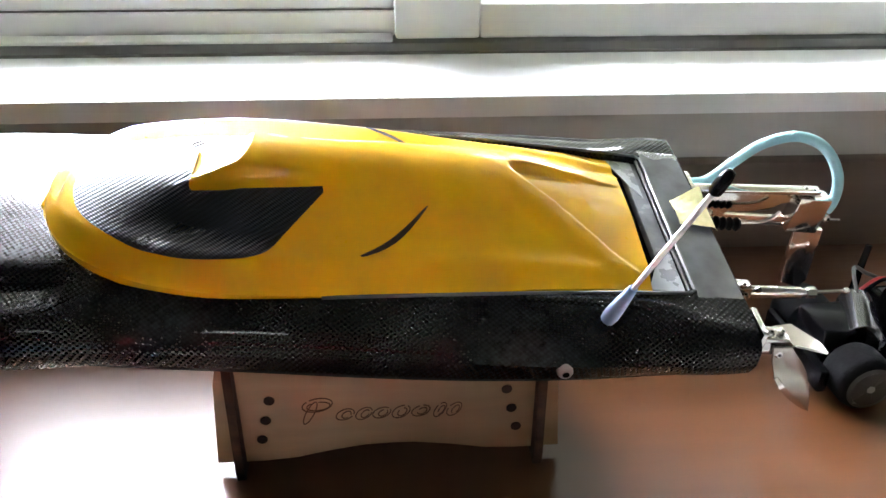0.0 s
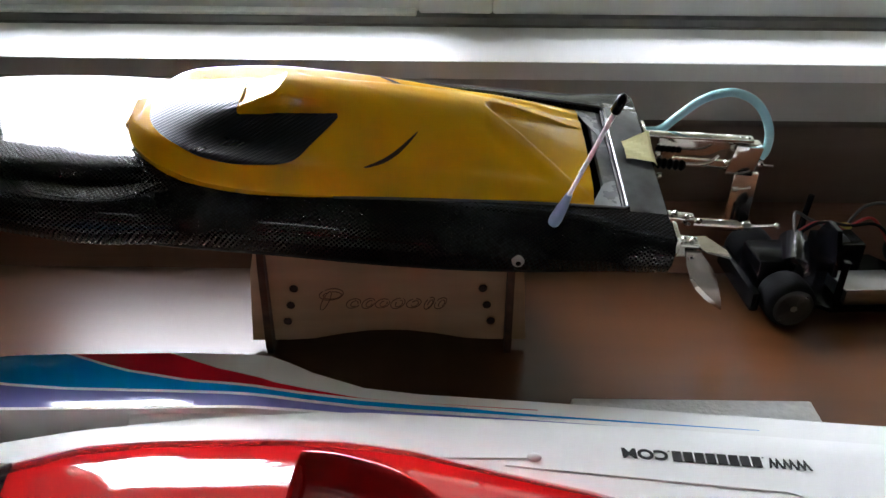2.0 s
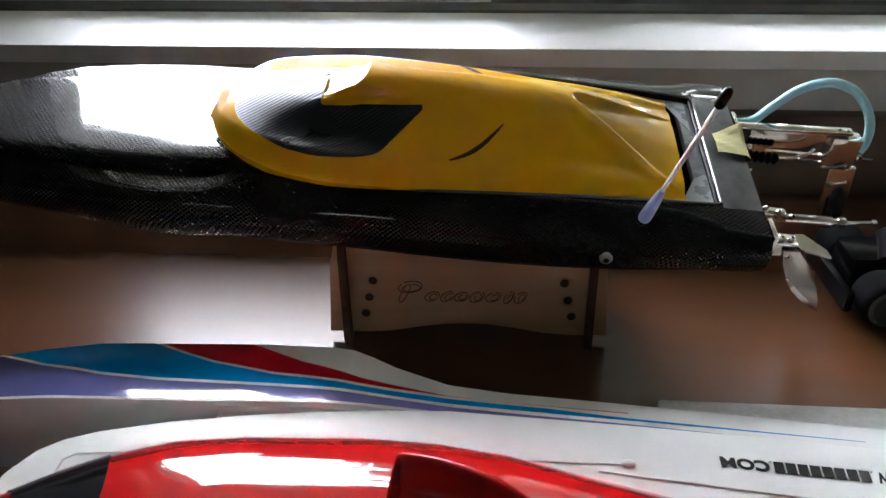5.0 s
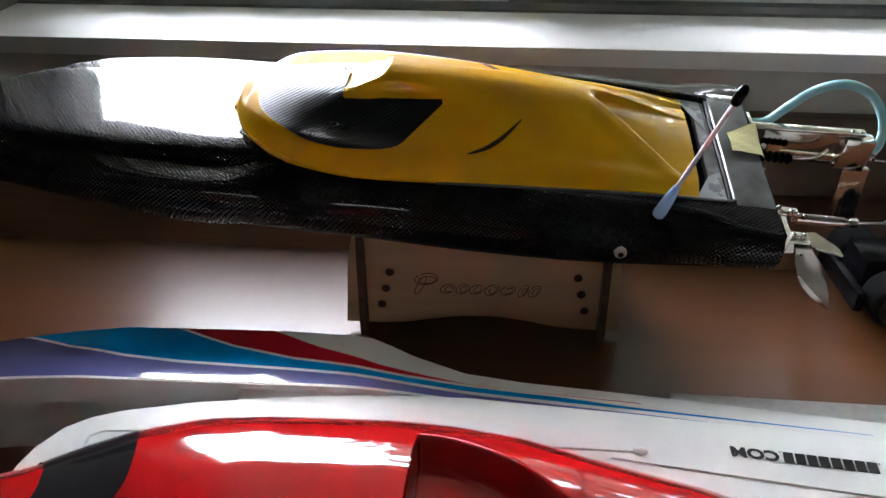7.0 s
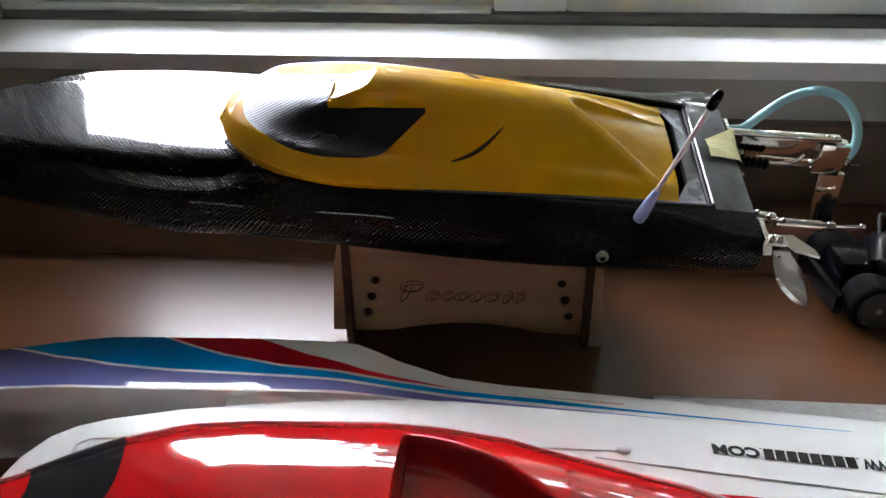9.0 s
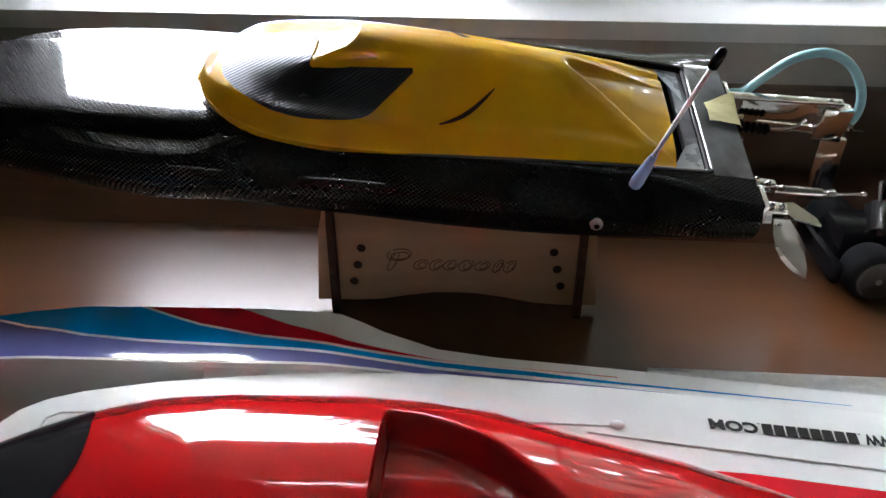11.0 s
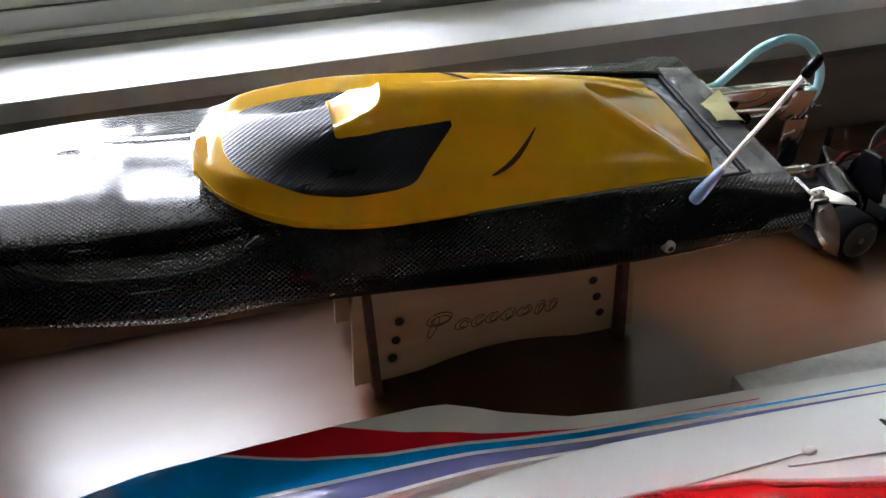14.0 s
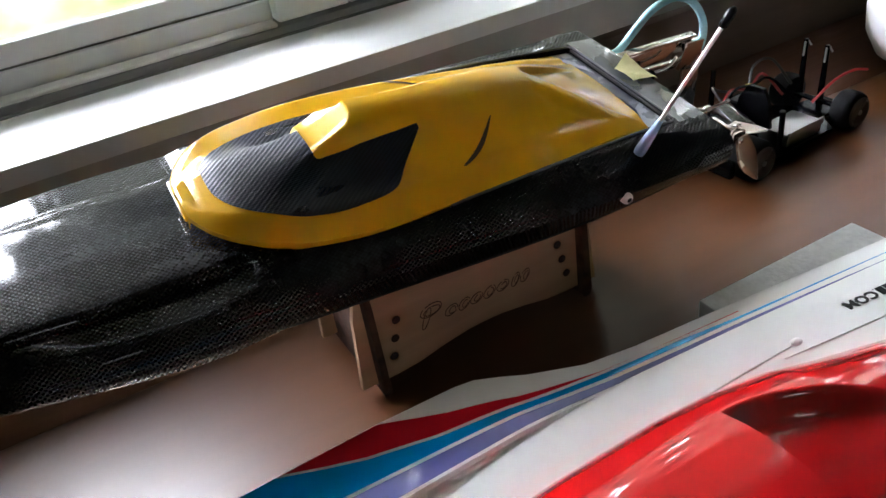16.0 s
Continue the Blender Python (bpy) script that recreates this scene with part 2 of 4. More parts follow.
def slab(bm, outline, z0, z1, m=None, bevel=0.0):
    """A flat plate from a 2D outline."""
    m = m or Matrix()
    a = [bm.verts.new(m @ Vector((x, y, z0))) for x, y in outline]
    b = [bm.verts.new(m @ Vector((x, y, z1))) for x, y in outline]
    n = len(a)
    fs = [bm.faces.new(a[::-1]), bm.faces.new(b)]
    for i in range(n):
        fs.append(bm.faces.new((a[i], a[(i + 1) % n], b[(i + 1) % n], b[i])))
    if bevel:
        es = [e for e in {e for f in fs[:2] for e in f.edges}]
        bmesh.ops.bevel(bm, geom=es, offset=bevel, segments=2, affect="EDGES", profile=0.5)


def ball(bm, c, r, seg=12):
    s = bmesh.ops.create_uvsphere(bm, u_segments=seg, v_segments=max(6, seg // 2), radius=1.0)
    rr = r if isinstance(r, (tuple, list)) else (r, r, r)
    for v in s["verts"]:
        v.co = Vector(c) + Vector((v.co.x * rr[0], v.co.y * rr[1], v.co.z * rr[2]))


def rod(bm, a, b, r, seg=12):
    tube(bm, [a, b], r, seg)


def structure(name, lo, hi, mat, label, category, bevel=0.0):
    bm = bmesh.new()
    box(bm, lo, hi, bevel)
    return tagged(part(name, bm, mat, smooth=bevel > 0), label, category, kind="structure")


# ---- setting ----
structure("floor", (-2.2, -3.0, -0.80), (2.6, 0.22, -0.76), CARPET, "dark brown floor of the room", "floor")
structure("ceiling", (-2.2, -3.0, 1.70), (2.6, 0.22, 1.76), ROOM, "plain pale ceiling of the room", "ceiling")
SL, SR, SB, ST = -0.85, -0.35, 1.12, 1.36      # the opening of the window across the room
for nm, lo, hi in (("wall_south", (-2.2, -3.06, -0.76), (2.6, -3.0, SB)), ("wall_south_top", (-2.2, -3.06, ST), (2.6, -3.0, 1.70)),
                   ("wall_south_left", (-2.2, -3.06, SB), (SL, -3.0, ST)), ("wall_south_right", (SR, -3.06, SB), (2.6, -3.0, ST))):
    structure(nm, lo, hi, ROOM, "plain pale wall across the room, round its window", "wall")
structure("wall_west", (-2.26, -3.0, -0.76), (-2.2, 0.216, 1.70), ROOM, "plain pale side wall of the room", "wall")
structure("wall_east", (2.6, -3.0, -0.76), (2.66, 0.216, 1.70), ROOM, "plain pale side wall of the room", "wall")
WL, WR, WT = -0.440, 0.75, 1.15      # the window's opening
structure("wall_north", (-2.2, 0.2165, -0.76), (2.6, 0.42, 0.098), WALL, "grey painted wall below the window sill", "wall")
structure("wall_north_left", (-2.2, 0.2165, 0.098), (WL, 0.42, 1.70), WALL, "grey painted wall beside the window", "wall")
structure("wall_north_right", (WR, 0.2165, 0.098), (2.6, 0.42, 1.70), WALL, "grey painted wall beside the window", "wall")
structure("wall_north_top", (WL, 0.2165, WT), (WR, 0.376, 1.70), WALL, "grey painted wall above the window", "wall")
bm = bmesh.new()
box(bm, (WL, 0.2125, 0.098), (WR, 0.312, 0.1125), 0.0015)
sill = tagged(part("window_sill", bm, WHITE_SILL), "white painted window sill board", "window sill", kind="structure")
bm = bmesh.new()
rod(bm, (WL, 0.2145, 0.1005), (WR, 0.2145, 0.1005), 0.0018, 8)
tagged(part("sill_bead", bm, WHITE_SILL), "thin white bead under the sill nose", "trim", kind="structure")

structure("trim", (-0.9, 0.2030, 0.0), (1.1, 0.2160, 0.066), UPSTAND, "dark brown board standing along the wall behind the table", "back board", 0.001)

# unseen window across the room, added for the small glints on the hull
window = thing("window_2", "unseen plain white window frame added across the room", "window", kind="structure")
def bar(name, lo, hi, parent, mat=WHITE_FRAME, bevel=0.0025, label=""):
    b = bmesh.new()
    box(b, lo, hi, bevel)
    return part(name, b, mat, parent, label)
for lo, hi in (((SL, -3.05, SB), (SR, -3.01, SB + 0.04)), ((SL, -3.05, ST - 0.04), (SR, -3.01, ST)),
               ((SL, -3.05, SB + 0.04), (SL + 0.04, -3.01, ST - 0.04)), ((SR - 0.04, -3.05, SB + 0.04), (SR, -3.01, ST - 0.04))):
    bar("frame_bar", lo, hi, window)
# the window over the sill: a fixed pane and a sash
window = thing("window_1", "white framed window above the sill, with daylight behind", "window", kind="structure")
# dark grey strip gives the shade of the gap behind the sill
bar("gap_strip", (WL, 0.3125, 0.108), (WR, 0.316, 0.1135), window, SEAL, 0.0005, "dark strip for the shaded gap between sill and frame")
# the rail's front face is shaded; its grey colour carries that shade
bar("bottom_rail", (WL, 0.316, 0.1075), (WR, 0.375, 0.1195), window, RAIL_SHADE, 0.001, "bottom rail, its shade put into a grey colour")
bar("glazing_bead", (WL + 0.02, 0.3165, 0.1197), (0.006, 0.334, 0.1232), window, WHITE_FRAME, 0.0015, "white glazing bead with a rounded edge")
bar("pane_rail", (WL + 0.03, 0.335, 0.1197), (0.0078, 0.349, 0.1385), window, WHITE_FRAME, 0.002, "white lower frame of the fixed pane")
bar("pane_gasket", (WL + 0.03, 0.3395, 0.1387), (0.0078, 0.349, 0.1397), window, SEAL, 0.0, "thin grey gasket")
bar("pane_bead", (WL + 0.03, 0.338, 0.1399), (0.0078, 0.349, 0.158), window, WHITE_FRAME, 0.003, "white bevelled glazing bead")
bar("left_jamb", (WL, 0.316, 0.1195), (WL + 0.03, 0.375, WT), window)
bar("right_jamb", (WR - 0.03, 0.316, 0.1195), (WR, 0.375, WT), window)
bar("top_rail", (WL + 0.03, 0.316, WT - 0.012), (WR - 0.03, 0.375, WT), window)
sash = bar("sash_stile", (0.008, 0.344, 0.1215), (0.072, 0.372, WT - 0.012), window)
bar("stile_face", (0.008, 0.319, 0.1215), (0.072, 0.338, WT - 0.012), sash)
bar("sash_bottom_rail", (0.072, 0.3195, 0.1215), (WR - 0.03, 0.372, 0.1475), window)
GLASS = bpy.data.materials.new("clear_glass")
GLASS.use_nodes = True
gt = GLASS.node_tree
gt.nodes.remove(gt.nodes["Principled BSDF"])
clear, gloss, both = (gt.nodes.new(k) for k in ("ShaderNodeBsdfTransparent", "ShaderNodeBsdfGlossy", "ShaderNodeMixShader"))
clear.inputs[0].default_value, gloss.inputs[1].default_value, both.inputs[0].default_value = (0.96, 0.98, 0.97, 1), 0.0, 0.04
gt.links.new(clear.outputs[0], both.inputs[1])
gt.links.new(gloss.outputs[0], both.inputs[2])
gt.links.new(both.outputs[0], gt.nodes["Material Output"].inputs[0])
for a, b, z in ((WL + 0.03, 0.008, 0.1195), (0.072, WR - 0.03, 0.147)):
    bmg = bmesh.new()
    box(bmg, (a, 0.350, z), (b, 0.354, WT - 0.012))
    pane = part("pane", bmg, GLASS, window, "clear pane", smooth=False)
    pane.visible_shadow = False
structure("outer_ledge", (WL - 0.1, 0.42, 0.080), (WR + 0.1, 0.56, 0.100), WHITE_SILL, "white outside ledge under the window", "window ledge")
# unseen overhang, added to cut off the sky above about 40 degrees
structure("eave", (-2.6, 0.425, 1.152), (3.0, 1.36, 1.212), SKY_CUT, "unseen boarded overhang added outside, cutting off the high sky", "eave")


# a pale lawn, a dark tree mass and a bright overcast sky, far outside
def outside(nt, em):
    tc = nt.nodes.new("ShaderNodeTexCoord")
    spot = tc.outputs["Object"]
    sep = nt.nodes.new("ShaderNodeSeparateXYZ")
    nt.links.new(spot, sep.inputs[0])
    fine, broad = noise_of(nt, spot, 1.7, 10), noise_of(nt, spot, 0.55, 6)
    lawn = mixed(nt, ranged(nt, noise_of(nt, spot, 1.6, 10), 0.35, 0.65, 0, 1), (0.34, 0.43, 0.19), (1.0, 1.12, 0.75))
    leaf = mixed(nt, ranged(nt, fine, 0.35, 0.65, 0, 1), (0.05, 0.055, 0.05), (0.46, 0.48, 0.42))
    cloud = mixed(nt, ranged(nt, broad, 0.3, 0.7, 0, 1), (SKY * 0.90, SKY * 0.91, SKY * 1.05), (SKY * 1.02, SKY * 1.02, SKY * 1.17))
    # crowns that close up from one side to the other, with sky between the leaves
    leafy = ranged(nt, sep.outputs[0], -1.9, 0.2, 0.33, 0.71)
    open_sky = maths(nt, "ADD", noise_of(nt, spot, 2.6, 6), maths(nt, "MULTIPLY", maths(nt, "SUBTRACT", broad, 0.5), 0.35))
    gap = ranged(nt, maths(nt, "SUBTRACT", open_sky, leafy), -0.02, 0.04, 0, 1)
    far = mixed(nt, gap, leaf, cloud)
    up = ranged(nt, maths(nt, "ADD", sep.outputs[2], maths(nt, "MULTIPLY", fine, 0.8)), 0.5, 0.8, 0, 1)
    nt.links.new(mixed(nt, up, lawn, far), em.inputs[0])
SKY = 19.5
OUTSIDE = glow("daylight_distance", outside)
bm = bmesh.new()
slab(bm, [(-9, -3), (9, -3), (9, 11), (-9, 11)], 0, 0.01, pose(0, 6.0, 0, 90, 0, 0))
tagged(part("backdrop", bm, OUTSIDE, smooth=False), "pale green trees under a bright overcast sky", "backdrop", kind="structure")
# glowing sheet behind the unseen window, for glints and a little fill
bm = bmesh.new()
slab(bm, [(-9, -3), (9, -3), (9, 11), (-9, 11)], 0, 0.01, pose(0, -9.0, 0, 90, 0, 0))
def shade(nt, em):
    n = nt.nodes.new("ShaderNodeTexNoise")
    n.inputs["Scale"].default_value = 0.8
    ramp = nt.nodes.new("ShaderNodeValToRGB")
    ramp.color_ramp.elements[0].color, ramp.color_ramp.elements[1].color = (0.75, 0.82, 0.86, 1), (0.95, 0.98, 1.0, 1)
    nt.links.new(n.outputs["Fac"], ramp.inputs[0])
    nt.links.new(ramp.outputs[0], em.inputs[0])
    em.inputs[1].default_value = 2.5
tagged(part("backdrop", bm, glow("shaded_side_sky", shade), smooth=False), "dim sky glow added behind the unseen window across the room", "backdrop", kind="structure")

# ---- table ----
table = thing("table", "brown wood-grain table with a satin top", "table")
bm = bmesh.new()
box(bm, (-1.0, -0.62, -0.028), (1.2, 0.0925, 0.0), 0.0008)
part("tabletop", bm, WOOD, table)
# strip behind the top, in a slightly darker and rougher wood
bm = bmesh.new()
box(bm, (-1.0, 0.0927, -0.028), (1.2, 0.2160, -0.0002), 0.0008)
part("back_strip", bm, WOOD_BACK, table, "duller, darker strip along the back of the table")
for x, y in ((-0.9, -0.55), (1.1, -0.55), (-0.9, 0.15), (1.1, 0.15)):
    bm = bmesh.new()
    box(bm, (x - 0.025, y - 0.025, -0.76), (x + 0.025, y + 0.025, -0.028), 0.003)
    part("leg", bm, WOOD, table)

# ---- the yellow and black model boat ----
# its own axes: x to the stern, y to the window side, z out of the deck; the transom at x = 0
S = Vector((0.99404564, 0.0159686, -0.10778808)).normalized()
N = S.cross(Vector((0.00486265, 0.98171704, 0.190284))).normalized()
F = N.cross(S)
BOAT = Matrix.Translation((0.150, 0.037, 0.110)) @ Matrix((S, F, N)).transposed().to_4x4()
boat = thing("model_speedboat", "black carbon-cloth model speedboat with a yellow canopy, on a plywood stand", "model boat", BOAT)

EDGE_V = [(0, .069), (.05, .0695), (.10, .069), (.15, .067), (.20, .0660), (.25, .0660), (.28, .0670), (.31, .0670), (.34, .0640), (.37, .0590), (.40, .0535), (.44, .0430), (.47, .028)]
EDGE_V = dense(EDGE_V)
EDGE_W = [(0, 0), (.05, 0), (.10, -.001), (.15, -.003), (.20, -.006), (.225, -.0080), (.25, -.0098), (.28, -.0130), (.31, -.0155), (.35, -.0184), (.40, -.0254), (.44, -.0365), (.47, -.046)]
EDGE_W = dense(EDGE_W)
LOW_V = [(0, .070), (.05, .0735), (.10, .073), (.15, .0700), (.20, .0680), (.25, .0665), (.30, .0625), (.35, .0555), (.40, .0450), (.44, .0340), (.47, .020)]
LOW_V = dense(LOW_V)
LOW_W = [(0, -.020), (.05, -.026), (.10, -.032), (.15, -.037), (.20, -.039), (.25, -.041), (.30, -.0432), (.35, -.0415), (.40, -.0418), (.44, -.0470), (.47, -.0530)]
LOW_W = dense(LOW_W)
CROWN = [(0, .001), (.10, .002), (.25, .0045), (.30, .006), (.38, .006), (.47, .001)]
TUB_V = [(.02, .0485), (.07, .052), (.13, .0565), (.19, .0600), (.235, .0575), (.262, .0475), (.272, .0350)]


def ease(x):
    x = min(1.0, max(0.0, x))
    return x * x * (3 - 2 * x)


PLATE = [(.25, -.0050), (.30, -.0105), (.38, -.0138), (.42, -.0176), (.47, -.032)]
PLATE = dense(PLATE)
SEAM = [(.25, -.0075), (.27, -.0115), (.30, -.0142), (.34, -.0148), (.38, -.0165), (.42, -.0215), (.47, -.036)]
SEAM = dense(SEAM)
SEAM_V = [(0, .0485), (.31, .0485), (.34, .0475), (.38, .0445), (.42, .0390), (.47, .022)]
SEAM_V = dense(SEAM_V)
SHEER = [(0, 0), (.28, 0), (.32, -.001), (.38, -.004), (.47, -.005)]


def seam_v(u):
    c = lerp(SEAM_V, u)
    return max(c, lerp(TUB_V, u) + 0.0015) if 0.0222 < u < 0.272 else c


def deck_w(u, v):
    """The deck's height: a flat afterdeck, and a raised plate with a lower shoulder at the bow."""
    e, a = lerp(EDGE_V, u), abs(v)
    aft = lerp(EDGE_W, u) + lerp(CROWN, u) * max(0.0, 1 - (a / e) ** 5)
    c, sw, m = seam_v(u), lerp(SEAM, u), ease((u - 0.25) / 0.03)
    if a <= c:
        bow = lerp(PLATE, u) + (sw - lerp(PLATE, u)) * (a / c) ** 16
    else:
        bow = sw - 0.0020 + (lerp(EDGE_W, u) - sw + 0.0020) * min(1.0, (a - c) / max(1e-4, e - c)) ** 1.5
    return aft * (1 - m) + bow * m


def hull_section(u):
    e, ew, lv, lw = lerp(EDGE_V, u), lerp(EDGE_W, u), lerp(LOW_V, u), lerp(LOW_W, u)
    k = min(1.0, e / 0.06)
    tub = lerp(TUB_V, u) if 0.0222 < u < 0.272 else 0.0
    half = []
    inner = [0.0, 0.012, 0.024, 0.034, 0.040]
    c = seam_v(u)
    if tub:
        cols = [q * tub / 0.05 for q in inner] + [tub * 0.90, tub - 0.0006, tub]
    else:
        cols = [q * c / 0.05 for q in inner] + [c * 0.88, c * 0.94, c * 0.975]
    cols += [c, c + 0.0009, c + 0.35 * (e - c), c + 0.72 * (e - c)]
    for i, q in enumerate(cols):
        w = deck_w(u, q)
        if tub and i < 7:
            w -= 0.020
        half.append((q, w))
    bulge = max(e, lv) + 0.0075 * k
    half.append((e, ew - 0.0002))
    half.append((e + 0.55 * (bulge - e), ew - 0.0016 * k))
    half.append((e + 0.88 * (bulge - e), ew + 0.22 * (lw - ew)))
    half.append((bulge, ew + 0.55 * (lw - ew)))
    half.append((lv + 0.7 * (bulge - lv), ew + 0.88 * (lw - ew)))
    # from the hatch rim aft the flank rounds down at once; the stern corners stay flat
    k = (1 - ease((u - 0.245) / 0.05)) * (1 - ease((0.045 - u) / 0.04))
    w0, wb = deck_w(u, c), ew + 0.42 * (lw - ew)
    for i, q in zip(range(9, 16), (0.03, 0.16, 0.32, 0.50, 0.68, 0.87, 1.0)):
        v, w = half[i]
        half[i] = (v + (c + (bulge - c) * q - v) * k, w + (wb + (w0 - wb) * (1 - q ** 1.45) ** (1 / 1.45) - w) * k)
    half[16] = (half[16][0] - 0.45 * (bulge - lv) * k, half[16][1])
    k = min(1.0, e / 0.06)
    half.append((lv, lw))
    half.append((lv * 0.93, lw - 0.0025 * k))
    half.append((lv * 0.5, lw - 0.012 * k))
    half.append((0.0, lw - 0.024 * k))
    mid = lerp(SHEER, u)
    cant = 0.10 * ease((u - 0.25) / 0.03)      # the bow plate leans a little to the window
    flat = [v <= c + 1e-6 and w > lw for v, w in half]
    near = [Vector((-u, mid - v, w + (cant * (v - 0.7 * c) if on else 0.0))) for (v, w), on in zip(half, flat)]
    far, rim = [], deck_w(u, c) - 1.7 * cant * c
    for (v, w), on in list(zip(half, flat))[1:-1]:
        low = min(w, rim - 0.15 * (v - c)) if cant else w      # the far side runs on without a step
        far.append(Vector((-u, mid + v, w - cant * (v + 0.7 * c) if on else low)))
    return near + far[::-1]


us = [0.0, 0.004, 0.012, 0.0221, 0.0226] + [0.03 + 0.01 * i for i in range(24)] + [0.2715, 0.2722] + [0.28 + 0.01 * i for i in range(19)] + [0.47]
bm = bmesh.new()
loft(bm, [hull_section(u) for u in us])
bmesh.ops.remove_doubles(bm, verts=bm.verts, dist=1e-6)
hull = part("hull", bm, CARBON, boat, "black woven carbon hull, its bottom faces dulled to stay dark", angle=50)
# bottom faces take a dull copy of the carbon, to keep reflected light off
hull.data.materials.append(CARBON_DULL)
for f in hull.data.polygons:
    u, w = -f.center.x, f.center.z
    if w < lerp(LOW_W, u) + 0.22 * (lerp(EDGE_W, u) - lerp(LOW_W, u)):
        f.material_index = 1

# smooth resin over the deck behind the hatch
bm = bmesh.new()
loft(bm, [[(-u, -0.0535 + 0.1115 * j / 24, deck_w(u, -0.0535 + 0.1115 * j / 24) + 0.0003 - (0.0006 if j in (0, 24) else 0)) for j in range(25)] for u in (0.0006, 0.0014, 0.006, 0.011, 0.016, 0.0206)], closed=False)
part("afterdeck_skin", bm, SMOKE, hull, "smooth grey smoky resin over the afterdeck")
# hatch rim: a thin resin lip round the tub
bm = bmesh.new()
line = [(0.0212, v) for v in (-0.048, -0.03, 0.0, 0.03, 0.048)]
side = [(u, lerp(TUB_V, u) + 0.0012) for u in [0.0235 + 0.0125 * i for i in range(13)]]
loop = [(u, -v) for u, v in side[::-1]] + line + side
tube(bm, [(-u, v, deck_w(u, v) + 0.0001) for u, v in loop], 0.0009, 6)
part("hatch_rim", bm, RIM, hull, "grey translucent resin lip round the hatch")
# no groove is cut: a dark tube gives its shade
bm = bmesh.new()
tube(bm, [(-0.0228, v, 0.0000) for v in (-0.0475, -0.02, 0.0, 0.02, 0.0475)], 0.0009, 6)
part("hatch_groove", bm, GROOVE_DARK, hull, "dark line standing in for the shaded groove behind the hatch")
bm = bmesh.new()
box(bm, (-0.0310, -0.0478, -0.0060), (-0.0232, 0.0478, -0.0016), 0.0006)
part("hatch_flange", bm, FLANGE, hull, "grey resin flange across the back of the hatch")

# canopy
HALF = [(.0385, .0470), (.07, .0505), (.13, .0565), (.175, .0600), (.216, .0605), (.245, .0555), (.2620, .0490), (.274, .0400), (.2825, .0290), (.288, .0170)]
HALF = dense(HALF)
TOP = [(.0385, .0025), (.06, .0125), (.08, .0195), (.098, .0255), (.12, .0295), (.15, .032), (.18, .033), (.205, .0329), (.210, .0318), (.216, .0289), (.222, .0252), (.2275, .0222)]
GLASS_TOP = [(.2275, .0198), (.245, .0150), (.26, .0112), (.27, .0082), (.28, .0046), (.288, .001)]
BASE = [(.0385, -.001), (.10, -.0015), (.20, -.003), (.25, -.0045), (.288, -.0045)]
RIDGE = [(.0385, 0), (.09, -.001), (.11, -.003), (.14, -.004), (.17, -.0045), (.2275, -.0030), (.25, -.002), (.288, .002)]
CROWN_FLAT = [(.0385, 0), (.09, 0), (.11, .001), (.14, .004), (.17, .0045), (.2275, .0065)]
FLANK = [(.0385, .0025), (.06, .0125), (.08, .0195), (.098, .0255), (.12, .0295), (.15, .032), (.175, .0328), (.207, .0290), (.2275, .0235)]
SPREAD = [(.0385, 2.3), (.06, 2.0), (.08, 1.65), (.10, 1.32), (.13, 1.08), (.15, 1.0), (.2275, 1.0)]
TEAR_N = [(.0385, .0440), (.05, .0345), (.06, .0265), (.07, .0195), (.08, .0130), (.088, .0085), (.094, .0052), (.0975, .0024), (.0985, .0005)]
TEAR_F = [(.0385, .0200), (.06, .0150), (.08, .0105), (.09, .0072), (.0955, .0045), (.0980, .0018), (.0985, .0005)]


# the far flank falls away below this line
LEE = [(.0385, .035), (.12, .0327), (.227, .0270), (.258, .0243), (.288, .0235)]


